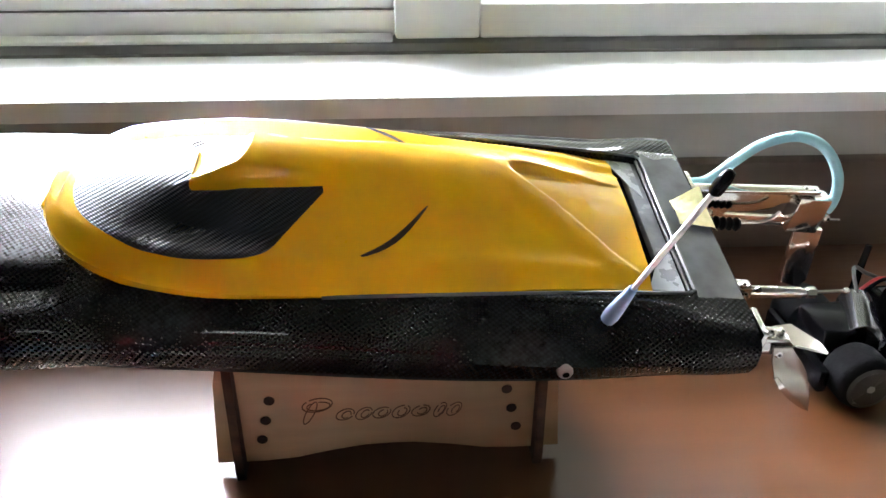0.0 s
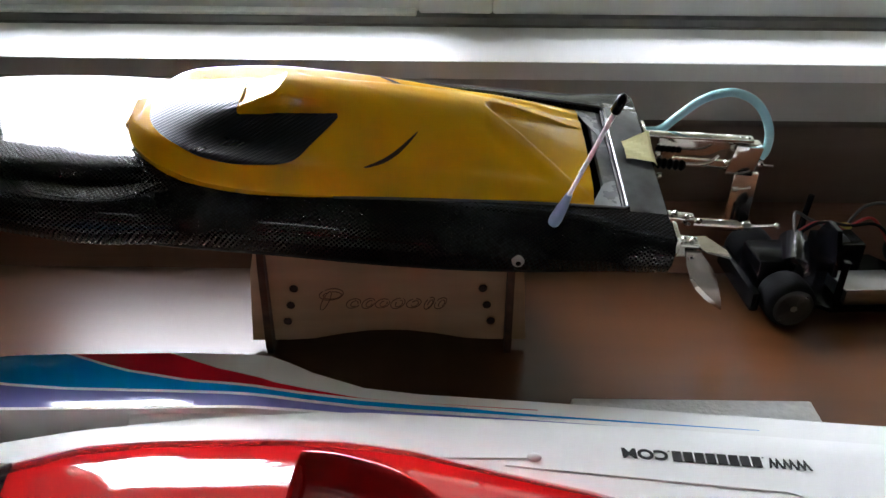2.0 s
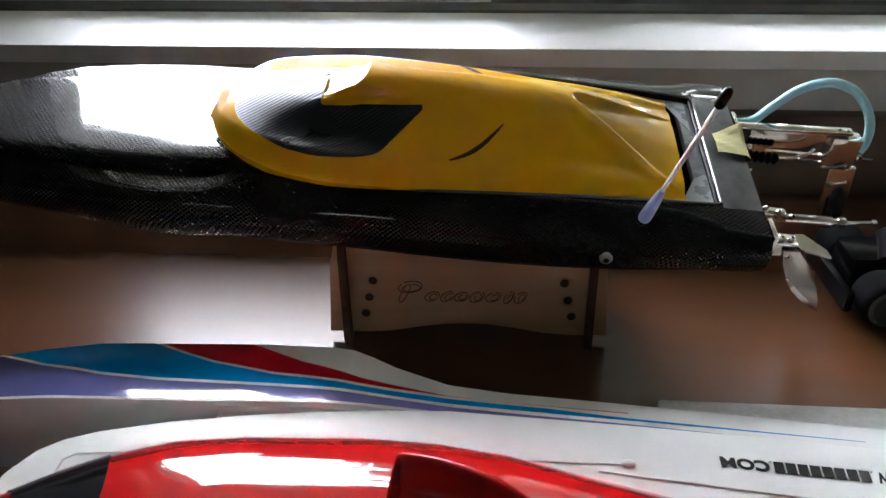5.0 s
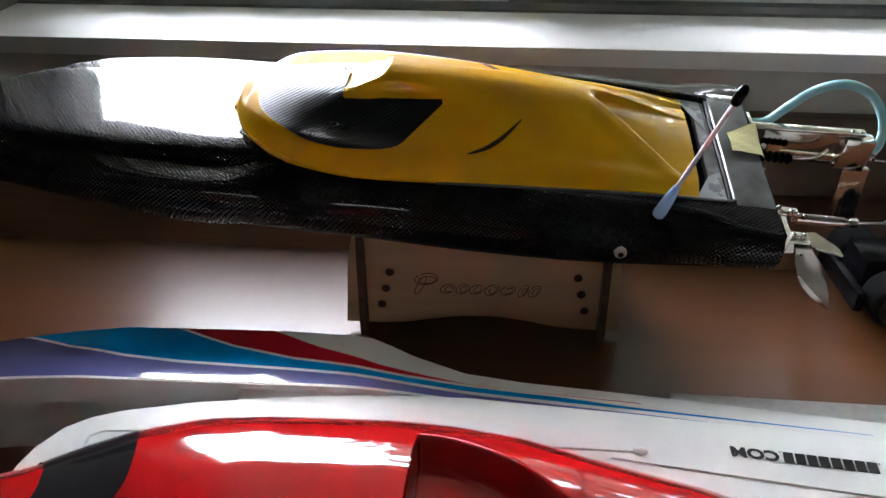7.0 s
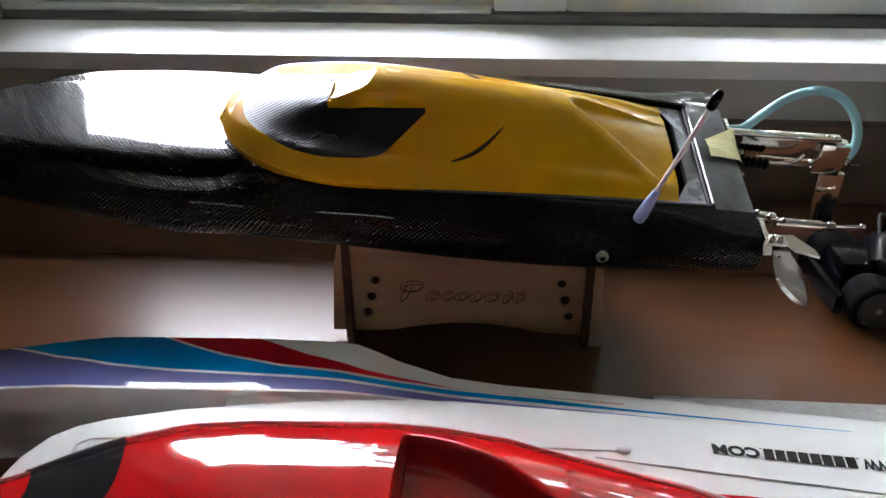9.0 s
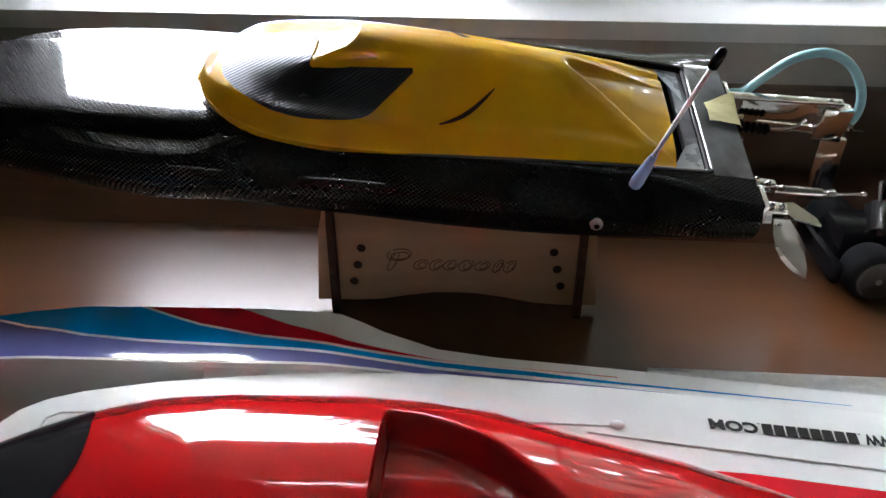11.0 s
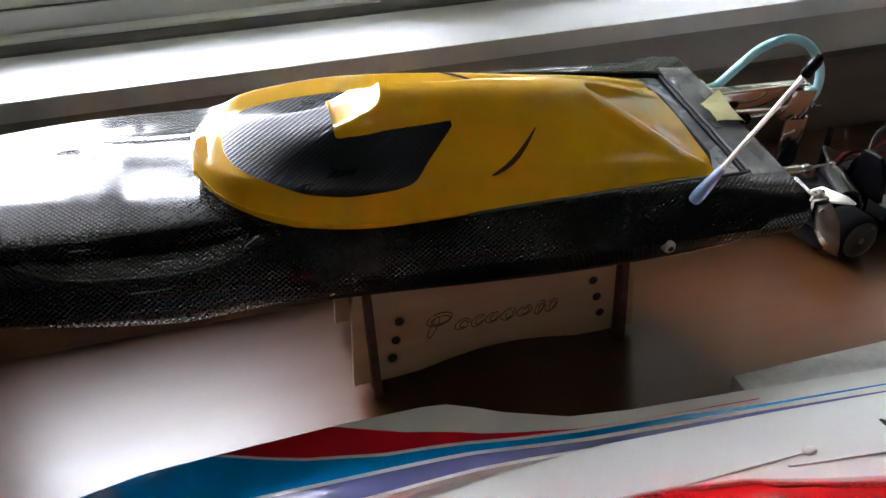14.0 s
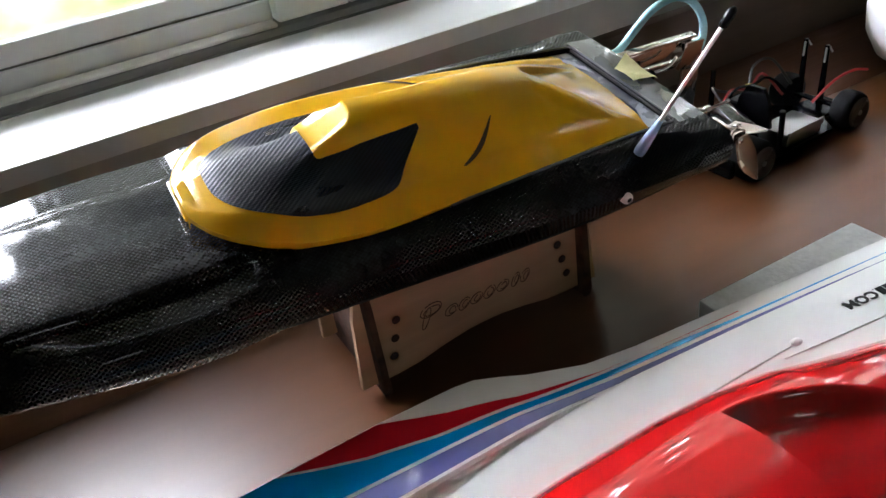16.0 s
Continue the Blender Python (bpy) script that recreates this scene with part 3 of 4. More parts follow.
def canopy_shape(u, v):
    h, c = lerp(HALF, u), lerp(RIDGE, u)
    a = abs(v - c)
    reach = h + c if v < c else h - c
    b = lerp(BASE, u)
    foot = b + 0.0095 * ease((h - abs(v)) / 0.012) * ease((0.296 - u) / 0.03) * lerp([(.0385, .35), (.09, .8), (.15, 1.0)], u)
    if u < 0.2275:
        d = max(0.0, a - (lerp(CROWN_FLAT, u) if v < c else 0.0)) / lerp(SPREAD, u)
        d *= 1.0 if v < c else 1.0 + 0.5 * ease((u - 0.10) / 0.06)
        drop = 25 * d * d if d < 0.02 else 0.01 + (d - 0.02)
        m = ease((a - 0.0172) / 0.0028)
        t = lerp(TOP, u) * (1 - m) + lerp(FLANK, u) * m
        w = t - drop
    else:
        t = lerp(GLASS_TOP, u)
        oval = b + (t - b) * max(0.0, 1 - (a / (reach * (0.985 if v < c else 0.50))) ** 2) ** (0.8 if v < c else 1.0)
        d = max(0.0, a - 0.0105) if v < c else a * 2.0
        drop = 25 * d * d if d < 0.02 else 0.01 + (d - 0.02)
        m = ease((u - 0.2275) / 0.03)
        w = (t - drop) * (1 - m) + oval * m
    if v > c:
        w = min(w, lerp(LEE, u) - 0.63 * v)
    x = (w - foot) / 0.003
    w = foot + 0.003 * math.log(1 + math.exp(min(30, x))) if x < 8 else w
    if u > 0.282:
        w = min(w, b + 0.006)
    # scoop mouth: a forward-facing hollow at the front of the roof
    if 0.2055 < u < 0.2275 and a < 0.0172:
        k = (0.2275 - u) / 0.022
        dish = ease((1 - (a / 0.0170) ** 3) * 1.5)
        floor = 0.0190 + 0.0138 * k ** 1.5
        w = w * (1 - dish) + min(w, floor) * dish
    if 0.2055 < u < 0.2275 and v > c and a < 0.0172:
        w = min(w, 0.0192 + 0.0138 * ((0.2275 - u) / 0.022) ** 1.5 - 0.10 * a)
    # hollow flank and a tear-shaped recess behind the roof
    if u < 0.118:
        f = ease((0.118 - u) / 0.035)
        r = lerp(TEAR_N if v < c else TEAR_F, u)
        w -= 0.0030 * f * ease((a - r - 0.006) / 0.010) * ease((h - abs(v) - 0.006) / 0.012)
        if u < 0.0985:
            w -= 0.0052 * ease((0.0985 - u) / 0.0028) * min(1.0, max(0.0, (u - 0.036) / 0.05)) * ease((r - a) / 0.0018)
    return w


def canopy_w(u, v):
    """The canopy's height, with the flank drawn through smoothly beside the scoop's foot."""
    if 0.2205 < u < 0.2365 and v < lerp(RIDGE, u) - 0.0176:
        k = (u - 0.2205) / 0.016
        return canopy_shape(0.2205, v) * (1 - k) + canopy_shape(0.2365, v) * k
    return canopy_shape(u, v)


us = np.unique(np.concatenate([np.linspace(.0385, .1, 42), np.linspace(.1, .2, 34), np.linspace(.2, .2274, 40), [.2276, .229], np.linspace(.232, .288, 34)]))
ss = np.linspace(-1, 1, 129)
bm = bmesh.new()
rows = []
for u in us:
    h = lerp(HALF, u)
    row = [Vector((-u, -h, canopy_w(u, h) - 0.0024))] + [Vector((-u, s * h, canopy_w(u, s * h))) for s in ss] + [Vector((-u, h, canopy_w(u, h) - 0.0024))]
    rows.append(row)
first = [p + Vector((0.0008, 0, -0.003)) for p in rows[0]]
last = [p + Vector((-0.0008, 0, -0.004)) for p in rows[-1]]
loft(bm, [first] + rows + [last], closed=False)
canopy = part("canopy", bm, YELLOW, boat, "glossy yellow moulded canopy", angle=55)
# tab at the nose of the canopy
bm = bmesh.new()
box(bm, (-0.2900, -0.0155, -0.0055), (-0.286, 0.0165, -0.0022), 0.001)
part("nose_tab", bm, YELLOW, canopy)


def on_canopy(u, v, up):
    return Vector((-u, v, canopy_w(u, v) + up))


def patch(bm, lower, upper, n, k, up):
    """A skin laid on the canopy between two outlines given as (u, v) points."""
    lo, hi = smooth_curve([(*p, 0) for p in lower], n), smooth_curve([(*p, 0) for p in upper], n)
    secs = []
    for a, b in zip(lo, hi):
        secs.append([on_canopy(*(a.lerp(b, i / k))[:2], up) for i in range(k + 1)])
    loft(bm, secs, closed=False)


# windscreen skin: front wrap and two sides
bm = bmesh.new()
near = [(.2765, -.003), (.2755, -.016), (.2700, -.0285), (.2600, -.0385), (.2460, -.0460), (.2300, -.0499), (.2150, -.0511), (.1985, -.0490), (.1880, -.0390), (.1755, -.0285)]
top = [(.2279, -.003), (.2279, -.010), (.2279, -.017), (.2276, -.0242), (.2220, -.0258), (.2160, -.0265), (.2100, -.0268), (.1960, -.0268), (.1850, -.0268), (.1760, -.0266)]
patch(bm, near, top, 8, 22, 0.0005)
patch(bm, [(u, -0.003 - 0.74 * (v + 0.003)) for u, v in near], [(u, -0.003 - 0.74 * (v + 0.003)) for u, v in top], 8, 22, 0.0005)
bmesh.ops.remove_doubles(bm, verts=bm.verts, dist=2e-4)
part("windscreen", bm, VINYL, canopy, "dark blue-black carbon-pattern windscreen skin")
# gill slits: dark strips laid on the canopy for the shade inside them
for sgn in (-1, 1):
    bm = bmesh.new()
    c = smooth_curve([(.1600, .0472, 0), (.1495, .0408, 0), (.1418, .0352, 0), (.1345, .0288, 0)], 8)
    prof = [0.0003 + 0.0024 * math.sin(math.pi * ((i + 0.7) / (len(c) + 0.4)) ** 0.6) ** 0.8 for i in range(len(c))]
    loft(bm, [[on_canopy(p.x, sgn * p.y, 0.0004), on_canopy(p.x - r * 0.9, sgn * (p.y + r * 0.4), 0.0005)] for p, r in zip(c, prof)], closed=False)
    part("gill_slit", bm, YELLOW_IN, canopy, "gill slit, a dark strip for the shade inside")

# silver film and tape at the stern hatch
bm = bmesh.new()
slab(bm, [(-0.0395, -0.0465), (-0.0240, -0.0470), (-0.0240, -0.022), (-0.031, -0.027)], -0.0014, -0.0010)
part("silver_film", bm, FILM, boat, "crinkled silver film over the hatch corner", smooth=False)
bm = bmesh.new()
slab(bm, [(-0.0395, 0.0480), (-0.0260, 0.0470), (-0.0260, 0.018), (-0.031, 0.028)], -0.0014, -0.0010)
part("silver_film", bm, FILM, boat, "crinkled silver film over the hatch corner", smooth=False)
bm = bmesh.new()
secs = []
for i in range(9):
    k = i / 8
    x = -0.0160 + 0.0180 * k
    lo, hi = -0.0062 - 0.0020 * k, 0.0120 + 0.0110 * k
    secs.append([Vector((x, lo + (hi - lo) * j / 8, 0.0032 + 0.0008 * math.sin(3.0 * k + 0.5 * j) + 0.0002 * math.sin(9 * k + 2 * j) + 0.0022 * (j / 8) * k - (0.0015 if i == 8 else 0))) for j in range(9)])
loft(bm, secs, closed=False)
part("tape", bm, TAPE, boat, "scrap of pale yellow masking tape", smooth=False)

# side screw with a cup washer
bm = bmesh.new()
tube(bm, [(-0.0785, -0.0795, -0.0150), (-0.0785, -0.0818, -0.0148), (-0.0785, -0.0828, -0.0147), (-0.0785, -0.0832, -0.0147)], [0.0033, 0.0032, 0.0026, 0.0018], 20)
washer = part("cup_washer", bm, WASHER, boat, "bright cup washer")
bm = bmesh.new()
tube(bm, [(-0.0785, -0.0829, -0.0147), (-0.0785, -0.0835, -0.0147)], 0.0014, 12)
part("screw_head", bm, BLACK, washer)

# aerial tube with a blue sleeve and a black cap
A, Bp = Vector((-0.0620, -0.0670, 0.0020)), Vector((-0.0546, -0.0930, 0.0890))
bm = bmesh.new()
rod(bm, A.lerp(Bp, 0.10), A.lerp(Bp, 0.93), 0.0011, 10)
aerial = part("aerial_tube", bm, TUBE_WHITE, boat, "thin white aerial tube")
bm = bmesh.new()
tube(bm, [A.lerp(Bp, k) for k in (-0.02, 0.02, 0.12, 0.22, 0.25)], [0.0030, 0.0033, 0.0028, 0.0019, 0.0016], 12)
part("sleeve", bm, SLEEVE, aerial, "pale blue rubber sleeve")
bm = bmesh.new()
tube(bm, [A.lerp(Bp, k) for k in (0.90, 0.91, 0.98, 1.01, 1.02)], [0.0017, 0.0023, 0.0023, 0.0017, 0.0005], 12)
part("cap", bm, BLACK, aerial, "black rubber cap")

# ---- plywood stand ----
stand = thing("boat_stand", "laser-cut plywood boat stand on the table", "boat stand", pose(0.0005, 0.0065, 0, 0, 0, 1.4))
def stand_side():
    lo = [(-.082, .0050), (-.060, .0050), (-.045, .0060), (-.028, .0095), (-.012, .0118), (.0, .0122), (.012, .0118), (.028, .0095), (.045, .0060), (.060, .0050), (.082, .0050)]
    return lo + [(.0785, .052), (.074, .072), (.055, .078), (.0, .066), (-.055, .078), (-.074, .072), (-.0785, .052)]
for y in (0.0, 0.058):
    bm = bmesh.new()
    slab(bm, stand_side(), -0.002, 0.002, pose(0, y, 0, 90, 0, 0))
    side_plate = part("side_plate", bm, PLY, stand, smooth=False)
    if y == 0.0:
        for sx in (-1, 1):
            for k in range(3):
                # plate is not cut: dark discs give the shade of the bolt holes
                bm = bmesh.new()
                c = Vector((sx * (0.0545 + 0.0027 * k) + (0.0005 if sx > 0 else 0), -0.0021, 0.0415 - 0.0115 * k))
                tube(bm, [c + Vector((0, 0.0008, 0)), c + Vector((0, -0.0002, 0))], 0.0025, 16)
                part("bolt_hole", bm, HOLE, side_plate)
for x in (-0.0705, 0.0705):
    bm = bmesh.new()
    out = [(-.009, .0), (-.011, .006), (-.0085, .060), (-.006, .072), (.029, .062), (.064, .072), (.0665, .060), (.069, .006), (.067, .0)]
    slab(bm, out, -0.002, 0.002, pose(x, 0, 0, 90, 0, 90))
    # one dark brown covers the scorched edges and the shade on the faces
    part("end_plate", bm, BURNT_SHADE, stand, "end plate, scorching and shade put into one dark brown", smooth=False)

# ---- red and white model catamaran ----
cat = thing("model_catamaran", "glossy white model catamaran, red canopy, blue and red stripes", "model boat")
CY = -0.218
FAR = [(-.330, -.150), (-.300, -.125), (-.262, -.103), (-.228, -.089), (-.200, -.082), (-.176, -.078), (-.145, -.0765), (-.095, -.0745), (-.060, -.0750), (-.050, -.0765), (-.040, -.0815), (-.028, -.0885), (-.003, -.099), (.023, -.103), (.074, -.107), (.186, -.117), (.300, -.127)]
INNER = [(-.330, -.155), (-.300, -.140), (-.250, -.132), (-.204, -.129), (-.127, -.127), (-.071, -.125), (-.026, -.123), (.004, -.124), (.071, -.1275), (.141, -.133), (.186, -.1375), (.300, -.148)]


def cat_z(x, y):
    f, i = lerp(FAR, x), lerp(INNER, x)
    s = min(1.0, max(0.0, (f - y) / max(f - i, 1e-4)))
    droop = 0.00045 * max(0.0, -x - 0.17) / 0.01
    gain = 0.0100 * min(1.0, (f - i) / 0.05)
    return 0.0545 + gain * (0.42 * s + 0.58 * (1 - (1 - s) ** 2)) - droop


def flip(p):
    return Vector((p[0], 2 * CY - p[1], p[2]))


xs = sorted(set([x for x, _ in FAR] + [-.33 + .01 * i for i in range(64)]))
for mirror in (False, True):
    bm = bmesh.new()
    secs = []
    for x in xs:
        f, i = lerp(FAR, x), lerp(INNER, x)
        pts = [Vector((x, f + (i - f) * k / 10, cat_z(x, f + (i - f) * k / 10))) for k in range(11)]
        pts = [Vector((x, f - 0.0030, 0.008)), Vector((x, f + 0.0006, 0.030)), Vector((x, f + 0.0006, pts[0].z - 0.0025))] + pts
        pts += [Vector((x, i, pts[-1].z - 0.003)), Vector((x, i + 0.006, 0.030)), Vector((x, (f + i) / 2 - 0.004, 0.003))]
        secs.append([flip(p) if mirror else p for p in pts])
    loft(bm, secs)
    part("sponson", bm, WHITE_GEL, cat, "glossy white side hull with painted stripes", angle=50)


def stripe(name, mat, upper, lower, x0, x1, label, up=0.00015):
    bm = bmesh.new()
    secs = []
    n = int((x1 - x0) / 0.004)
    for k in range(n + 1):
        x = x0 + (x1 - x0) * k / n
        f = lerp(FAR, x) - 0.0004
        a, b = min(f, lerp(upper, x)), min(f, lerp(lower, x))
        secs.append([Vector((x, a + (b - a) * j / 6, cat_z(x, a + (b - a) * j / 6) + up)) for j in range(7)])
    loft(bm, secs, closed=False)
    return part(name, bm, mat, cat, label)


RW = [(-.105, -.0700), (-.096, -.0770), (-.083, -.0852), (-.071, -.0920), (-.042, -.1030), (-.002, -.1095), (.04, -.1130), (.08, -.1160)]
RB = [(-.155, -.0700), (-.143, -.0790), (-.127, -.0880), (-.112, -.0950), (-.082, -.1035), (-.041, -.1085), (-.002, -.1108), (.04, -.1137), (.08, -.1163)]
BP = [(-.235, -.080), (-.216, -.0900), (-.192, -.1005), (-.161, -.1085), (-.133, -.1115), (-.080, -.1130), (-.030, -.1150), (-.002, -.1167), (.072, -.1215), (.131, -.1265), (.18, -.1315)]
PL = [(x, y + 0.0016) for x, y in INNER]
def shift(table, d):
    return [(x, y + d) for x, y in table]
stripe("red_stripe", RED_FILM, RW, shift(RB, 0.0010), -0.152, 0.075, "painted red stripe")
stripe("blue_stripe", BLUE_FILM, shift(RB, -0.0010), shift(BP, 0.0011), -0.232, 0.04, "painted blue stripe")
BLUE_TAIL = [(.04, -.1147), (.055, -.1168), (.075, -.1192), (.10, -.1213), (.17, -.1272)]
stripe("blue_stripe", BLUE_FILM, BLUE_TAIL, [(.04, -.1185), (.10, -.1226), (.17, -.1275)], 0.04, 0.168, "painted blue stripe")
stripe("violet_stripe", PURPLE_FILM, shift(BP, -0.0010), PL, -0.300, -0.030, "painted violet stripe")
stripe("violet_stripe", PURPLE_FILM, [(-.03, -.1159), (.072, -.1232), (.131, -.1285), (.24, -.1395)], [(-.03, -.1214), (.004, -.1222), (.071, -.1262), (.141, -.1312), (.24, -.1402)], -0.030, 0.235, "painted violet stripe")

# deck between the side hulls
DECKF = [(-.170, -.176), (-.1685, -.168), (-.163, -.158), (-.155, -.1515), (-.143, -.1462), (-.115, -.1383), (-.079, -.1318), (-.055, -.1285), (-.030, -.1258), (.0, -.1245), (.071, -.1290), (.141, -.1345), (.186, -.1390), (.300, -.1495)]
def deck_z(y):
    return 0.0655 - 0.0014 * max(0.0, (y + 0.150) / 0.026) ** 2 if y > -0.150 else 0.0655
bm = bmesh.new()
secs = []
for x in sorted(set([x for x, _ in DECKF] + [-.16 + .02 * i for i in range(24)])):
    f = lerp(DECKF, x)
    ys = [f + (CY - f) * k / 16 for k in range(17)]
    near = [Vector((x, f + 0.0004, deck_z(f) - 0.012))] + [Vector((x, y, deck_z(y) - (0.0016 if i == 0 else 0.0004 if i == 1 else 0))) for i, y in enumerate(ys)]
    secs.append(near + [flip(p) for p in near[:-1]][::-1])
loft(bm, secs)
deck = part("deck", bm, WHITE_GEL, cat, "white moulded deck with panel lines", angle=50)
# smooth trough between each side hull and the deck
for mirror in (False, True):
    bm = bmesh.new()
    secs = []
    for x in [-.100 + .008 * i for i in range(50)]:
        i0, d0 = lerp(INNER, x) + 0.0004, lerp(DECKF, x) + 0.0002
        top, low = cat_z(x, i0) - 0.0022, deck_z(d0) - 0.0022
        gap = max(0.0004, i0 - d0)
        row = [Vector((x, i0 + (d0 - i0) * k / 10, top + (low - top) * k / 10 - 0.42 * gap * math.sin(math.pi * k / 10) ** 0.8)) for k in range(11)]
        secs.append([flip(p) if mirror else p for p in row])
    loft(bm, secs, closed=False)
    part("trough", bm, WHITE_GEL, deck, "smooth white trough beside the deck")
def groove(pts, r=0.0005, z=0.0001):
    b = bmesh.new()
    tube(b, [(x, y, deck_z(y) + z) for x, y in pts], r, 6)
    return part("panel_line", b, GROOVE, deck, "shallow moulded panel line")
groove([(-.148, -.180), (-.1495, -.1635), (-.145, -.1600), (-.126, -.1582), (0.0, -.1540), (.069, -.1530)])
groove([(.058, -.1570), (.074, -.1590), (.163, -.1690), (.168, -.1710), (.169, -.176)])
bm = bmesh.new()
ball(bm, (.0695, -.1528, .0660), (.0030, .0022, .0012), 12)
part("moulded_nub", bm, WHITE_GEL, deck)

# red paint on the deck behind the canopy
bm = bmesh.new()
RED_Y = [(.080, -.1728), (.112, -.1735), (.157, -.1785), (.300, -.1950)]
loft(bm, [[Vector((x, lerp(RED_Y, x) + (2 * CY - 2 * lerp(RED_Y, x)) * k / 8, 0.0658)) for k in range(9)] for x in [.08 + .011 * i for i in range(21)]], closed=False)
part("red_deck_panel", bm, RED_FILM, deck, "red painted deck panel behind the canopy")

# web address, upside down: the maker's name stays a row of bars
def lettering(text, x0, x1, height, name):
    """Flat letters that run from x0 back to x1, as read from the far side of the deck."""
    cu = bpy.data.curves.new(name, "FONT")
    cu.body, cu.size, cu.offset, cu.extrude, cu.resolution_u = text, 1.0, 0.035, 0.02, 4
    ob = bpy.data.objects.new(name, cu)
    scene.collection.objects.link(ob)
    bpy.context.view_layer.update()
    me = bpy.data.meshes.new_from_object(ob.evaluated_get(bpy.context.evaluated_depsgraph_get()))
    bpy.data.objects.remove(ob)
    lo = [min(v.co[i] for v in me.vertices) for i in (0, 1)]
    hi = [max(v.co[i] for v in me.vertices) for i in (0, 1)]
    b = bmesh.new()
    b.from_mesh(me)
    bpy.data.meshes.remove(me)
    for v in b.verts:
        x = x0 + (x1 - x0) * (v.co.x - lo[0]) / (hi[0] - lo[0])
        y = TEXT_Y(x) - height * (v.co.y - lo[1]) / max(0.6, hi[1] - lo[1])
        v.co = Vector((x, y, deck_z(y) + 0.0003 + 0.006 * v.co.z))
    return part(name, b, INK, deck, smooth=False)
def TEXT_Y(x):
    return -0.1468 - 0.082 * (x - 0.1045)
lettering("WWW", 0.1769, 0.1606, 0.0054, "lettering")
lettering("COM", 0.1225, 0.1046, 0.0054, "lettering")
lettering(".", 0.1599, 0.1591, 0.0008, "lettering")
lettering(".", 0.1237, 0.1229, 0.0008, "lettering")
for k in range(8):
    x = 0.1549 - 0.00436 * k
    bm = bmesh.new()
    slab(bm, [(0, -0.0054), (0.0036, -0.0054), (0.0036, 0), (0, 0)], 0, 0.0003, pose(x, TEXT_Y(x), deck_z(-0.147) + 0.0002, 0, 0, -4.7))
    part("letter_bar", bm, INK, deck, smooth=False)

# red canopy
RC_F = [(-.330, .004), (-.28, .014), (-.22, .020), (-.17, .024), (-.149, .029), (-.132, .0405), (-.113, .0495), (-.092, .0540), (-.069, .0556), (-.023, .0567), (.0, .0555), (.023, .0520), (.045, .0473), (.086, .0415), (.111, .0375), (.150, .0236), (.19, .010)]
RC_H = [(-.330, .004), (-.28, .012), (-.20, .018), (-.17, .021), (-.149, .0265), (-.132, .031), (-.113, .036), (-.092, .041), (-.069, .0435), (-.023, .045), (.0, .0445), (.023, .043), (.045, .038), (.086, .027), (.111, .017), (.15, .010), (.19, .003)]
def red_point(x, a):
    h, t = lerp(RC_F, x), lerp(RC_H, x)
    y = CY + h * math.cos(a)
    z = 0.0645 + t * max(0.0, math.sin(a)) ** 0.88
    if -0.013 < x < 0.060:
        rim = 1.02 + 1.0 * ((x + 0.013) / 0.073) ** 2
        k = ease((x + 0.013) / 0.0016) * (1 - ease((x - 0.015) / 0.042))
        z -= 0.0175 * k * (0.62 * ease((a - rim) / 0.15) + 0.38 * ease((a - rim) / 0.80)) * ease((2.9 - a) / 0.4)
    return Vector((x, y, z))
bm = bmesh.new()
angs = [math.pi * k / 192 for k in range(193)]
xs = np.unique(np.concatenate([np.linspace(-.33, -.02, 60), np.linspace(-.02, -.010, 26), np.linspace(-.010, .062, 40), np.linspace(.064, .19, 30)]))
loft(bm, [[red_point(x, a) for a in angs] for x in xs], closed=True)
red = part("canopy", bm, RED_GEL, cat, "glossy red canopy with a hollow behind the cockpit", angle=50)
bm = bmesh.new()
secs = []
for a in angs:
    x = -0.118 - 0.022 * abs(math.cos(a)) ** 1.5
    secs.append([red_point(x - 0.016 + 0.004 * j, a) + Vector((0, 0.0004 * math.cos(a), 0.0005)) for j in range(9)])
loft(bm, secs, closed=False)
part("windscreen", bm, BLACK_GEL, red, "black windscreen band")
bm = bmesh.new()
tube(bm, [red_point(-0.176 - 0.020 * abs(math.cos(a)) ** 1.5, a) + Vector((0, 0, 0.0001)) for a in angs[4:-4]], 0.0006, 6)
part("seam_line", bm, WHITE_GEL, red, "thin pale seam across the nose")

# ---- foam block under the catamaran ----
bm = bmesh.new()
box(bm, (0.099, -0.190, 0.0), (0.2225, -0.066, 0.022), 0.0015)
foam = tagged(part("foam_block", bm, FOAM), "white foam packing block under the catamaran", "foam block")


# ---- stern gear of the speedboat ----
def gear(name, build, mat, parent=boat, label="", smooth=True):
    b = bmesh.new()
    build(b)
    return part(name, b, mat, parent, label, smooth)


def screw(parent, p, axis, r=0.0016, length=0.0022):
    p, axis = Vector(p), Vector(axis).normalized()
    b = bmesh.new()
    tube(b, [p, p + axis * length * 0.7, p + axis * length], [r, r, r * 0.6], 12)
    sc = part("screw", b, STEEL, parent)
    # small black disc on the head gives the shade in its socket
    b = bmesh.new()
    tube(b, [p + axis * (length - 0.0001), p + axis * (length + 0.0002)], r * 0.42, 6)
    part("hex_socket", b, BLACK, sc)
    return sc


def upright(outline, y, th):
    """A plate standing along the boat, outline in (x, z)."""
    def build(b):
        slab(b, outline, -th / 2, th / 2, pose(0, y, 0, 90, 0, 0), 0.0002)
    return build


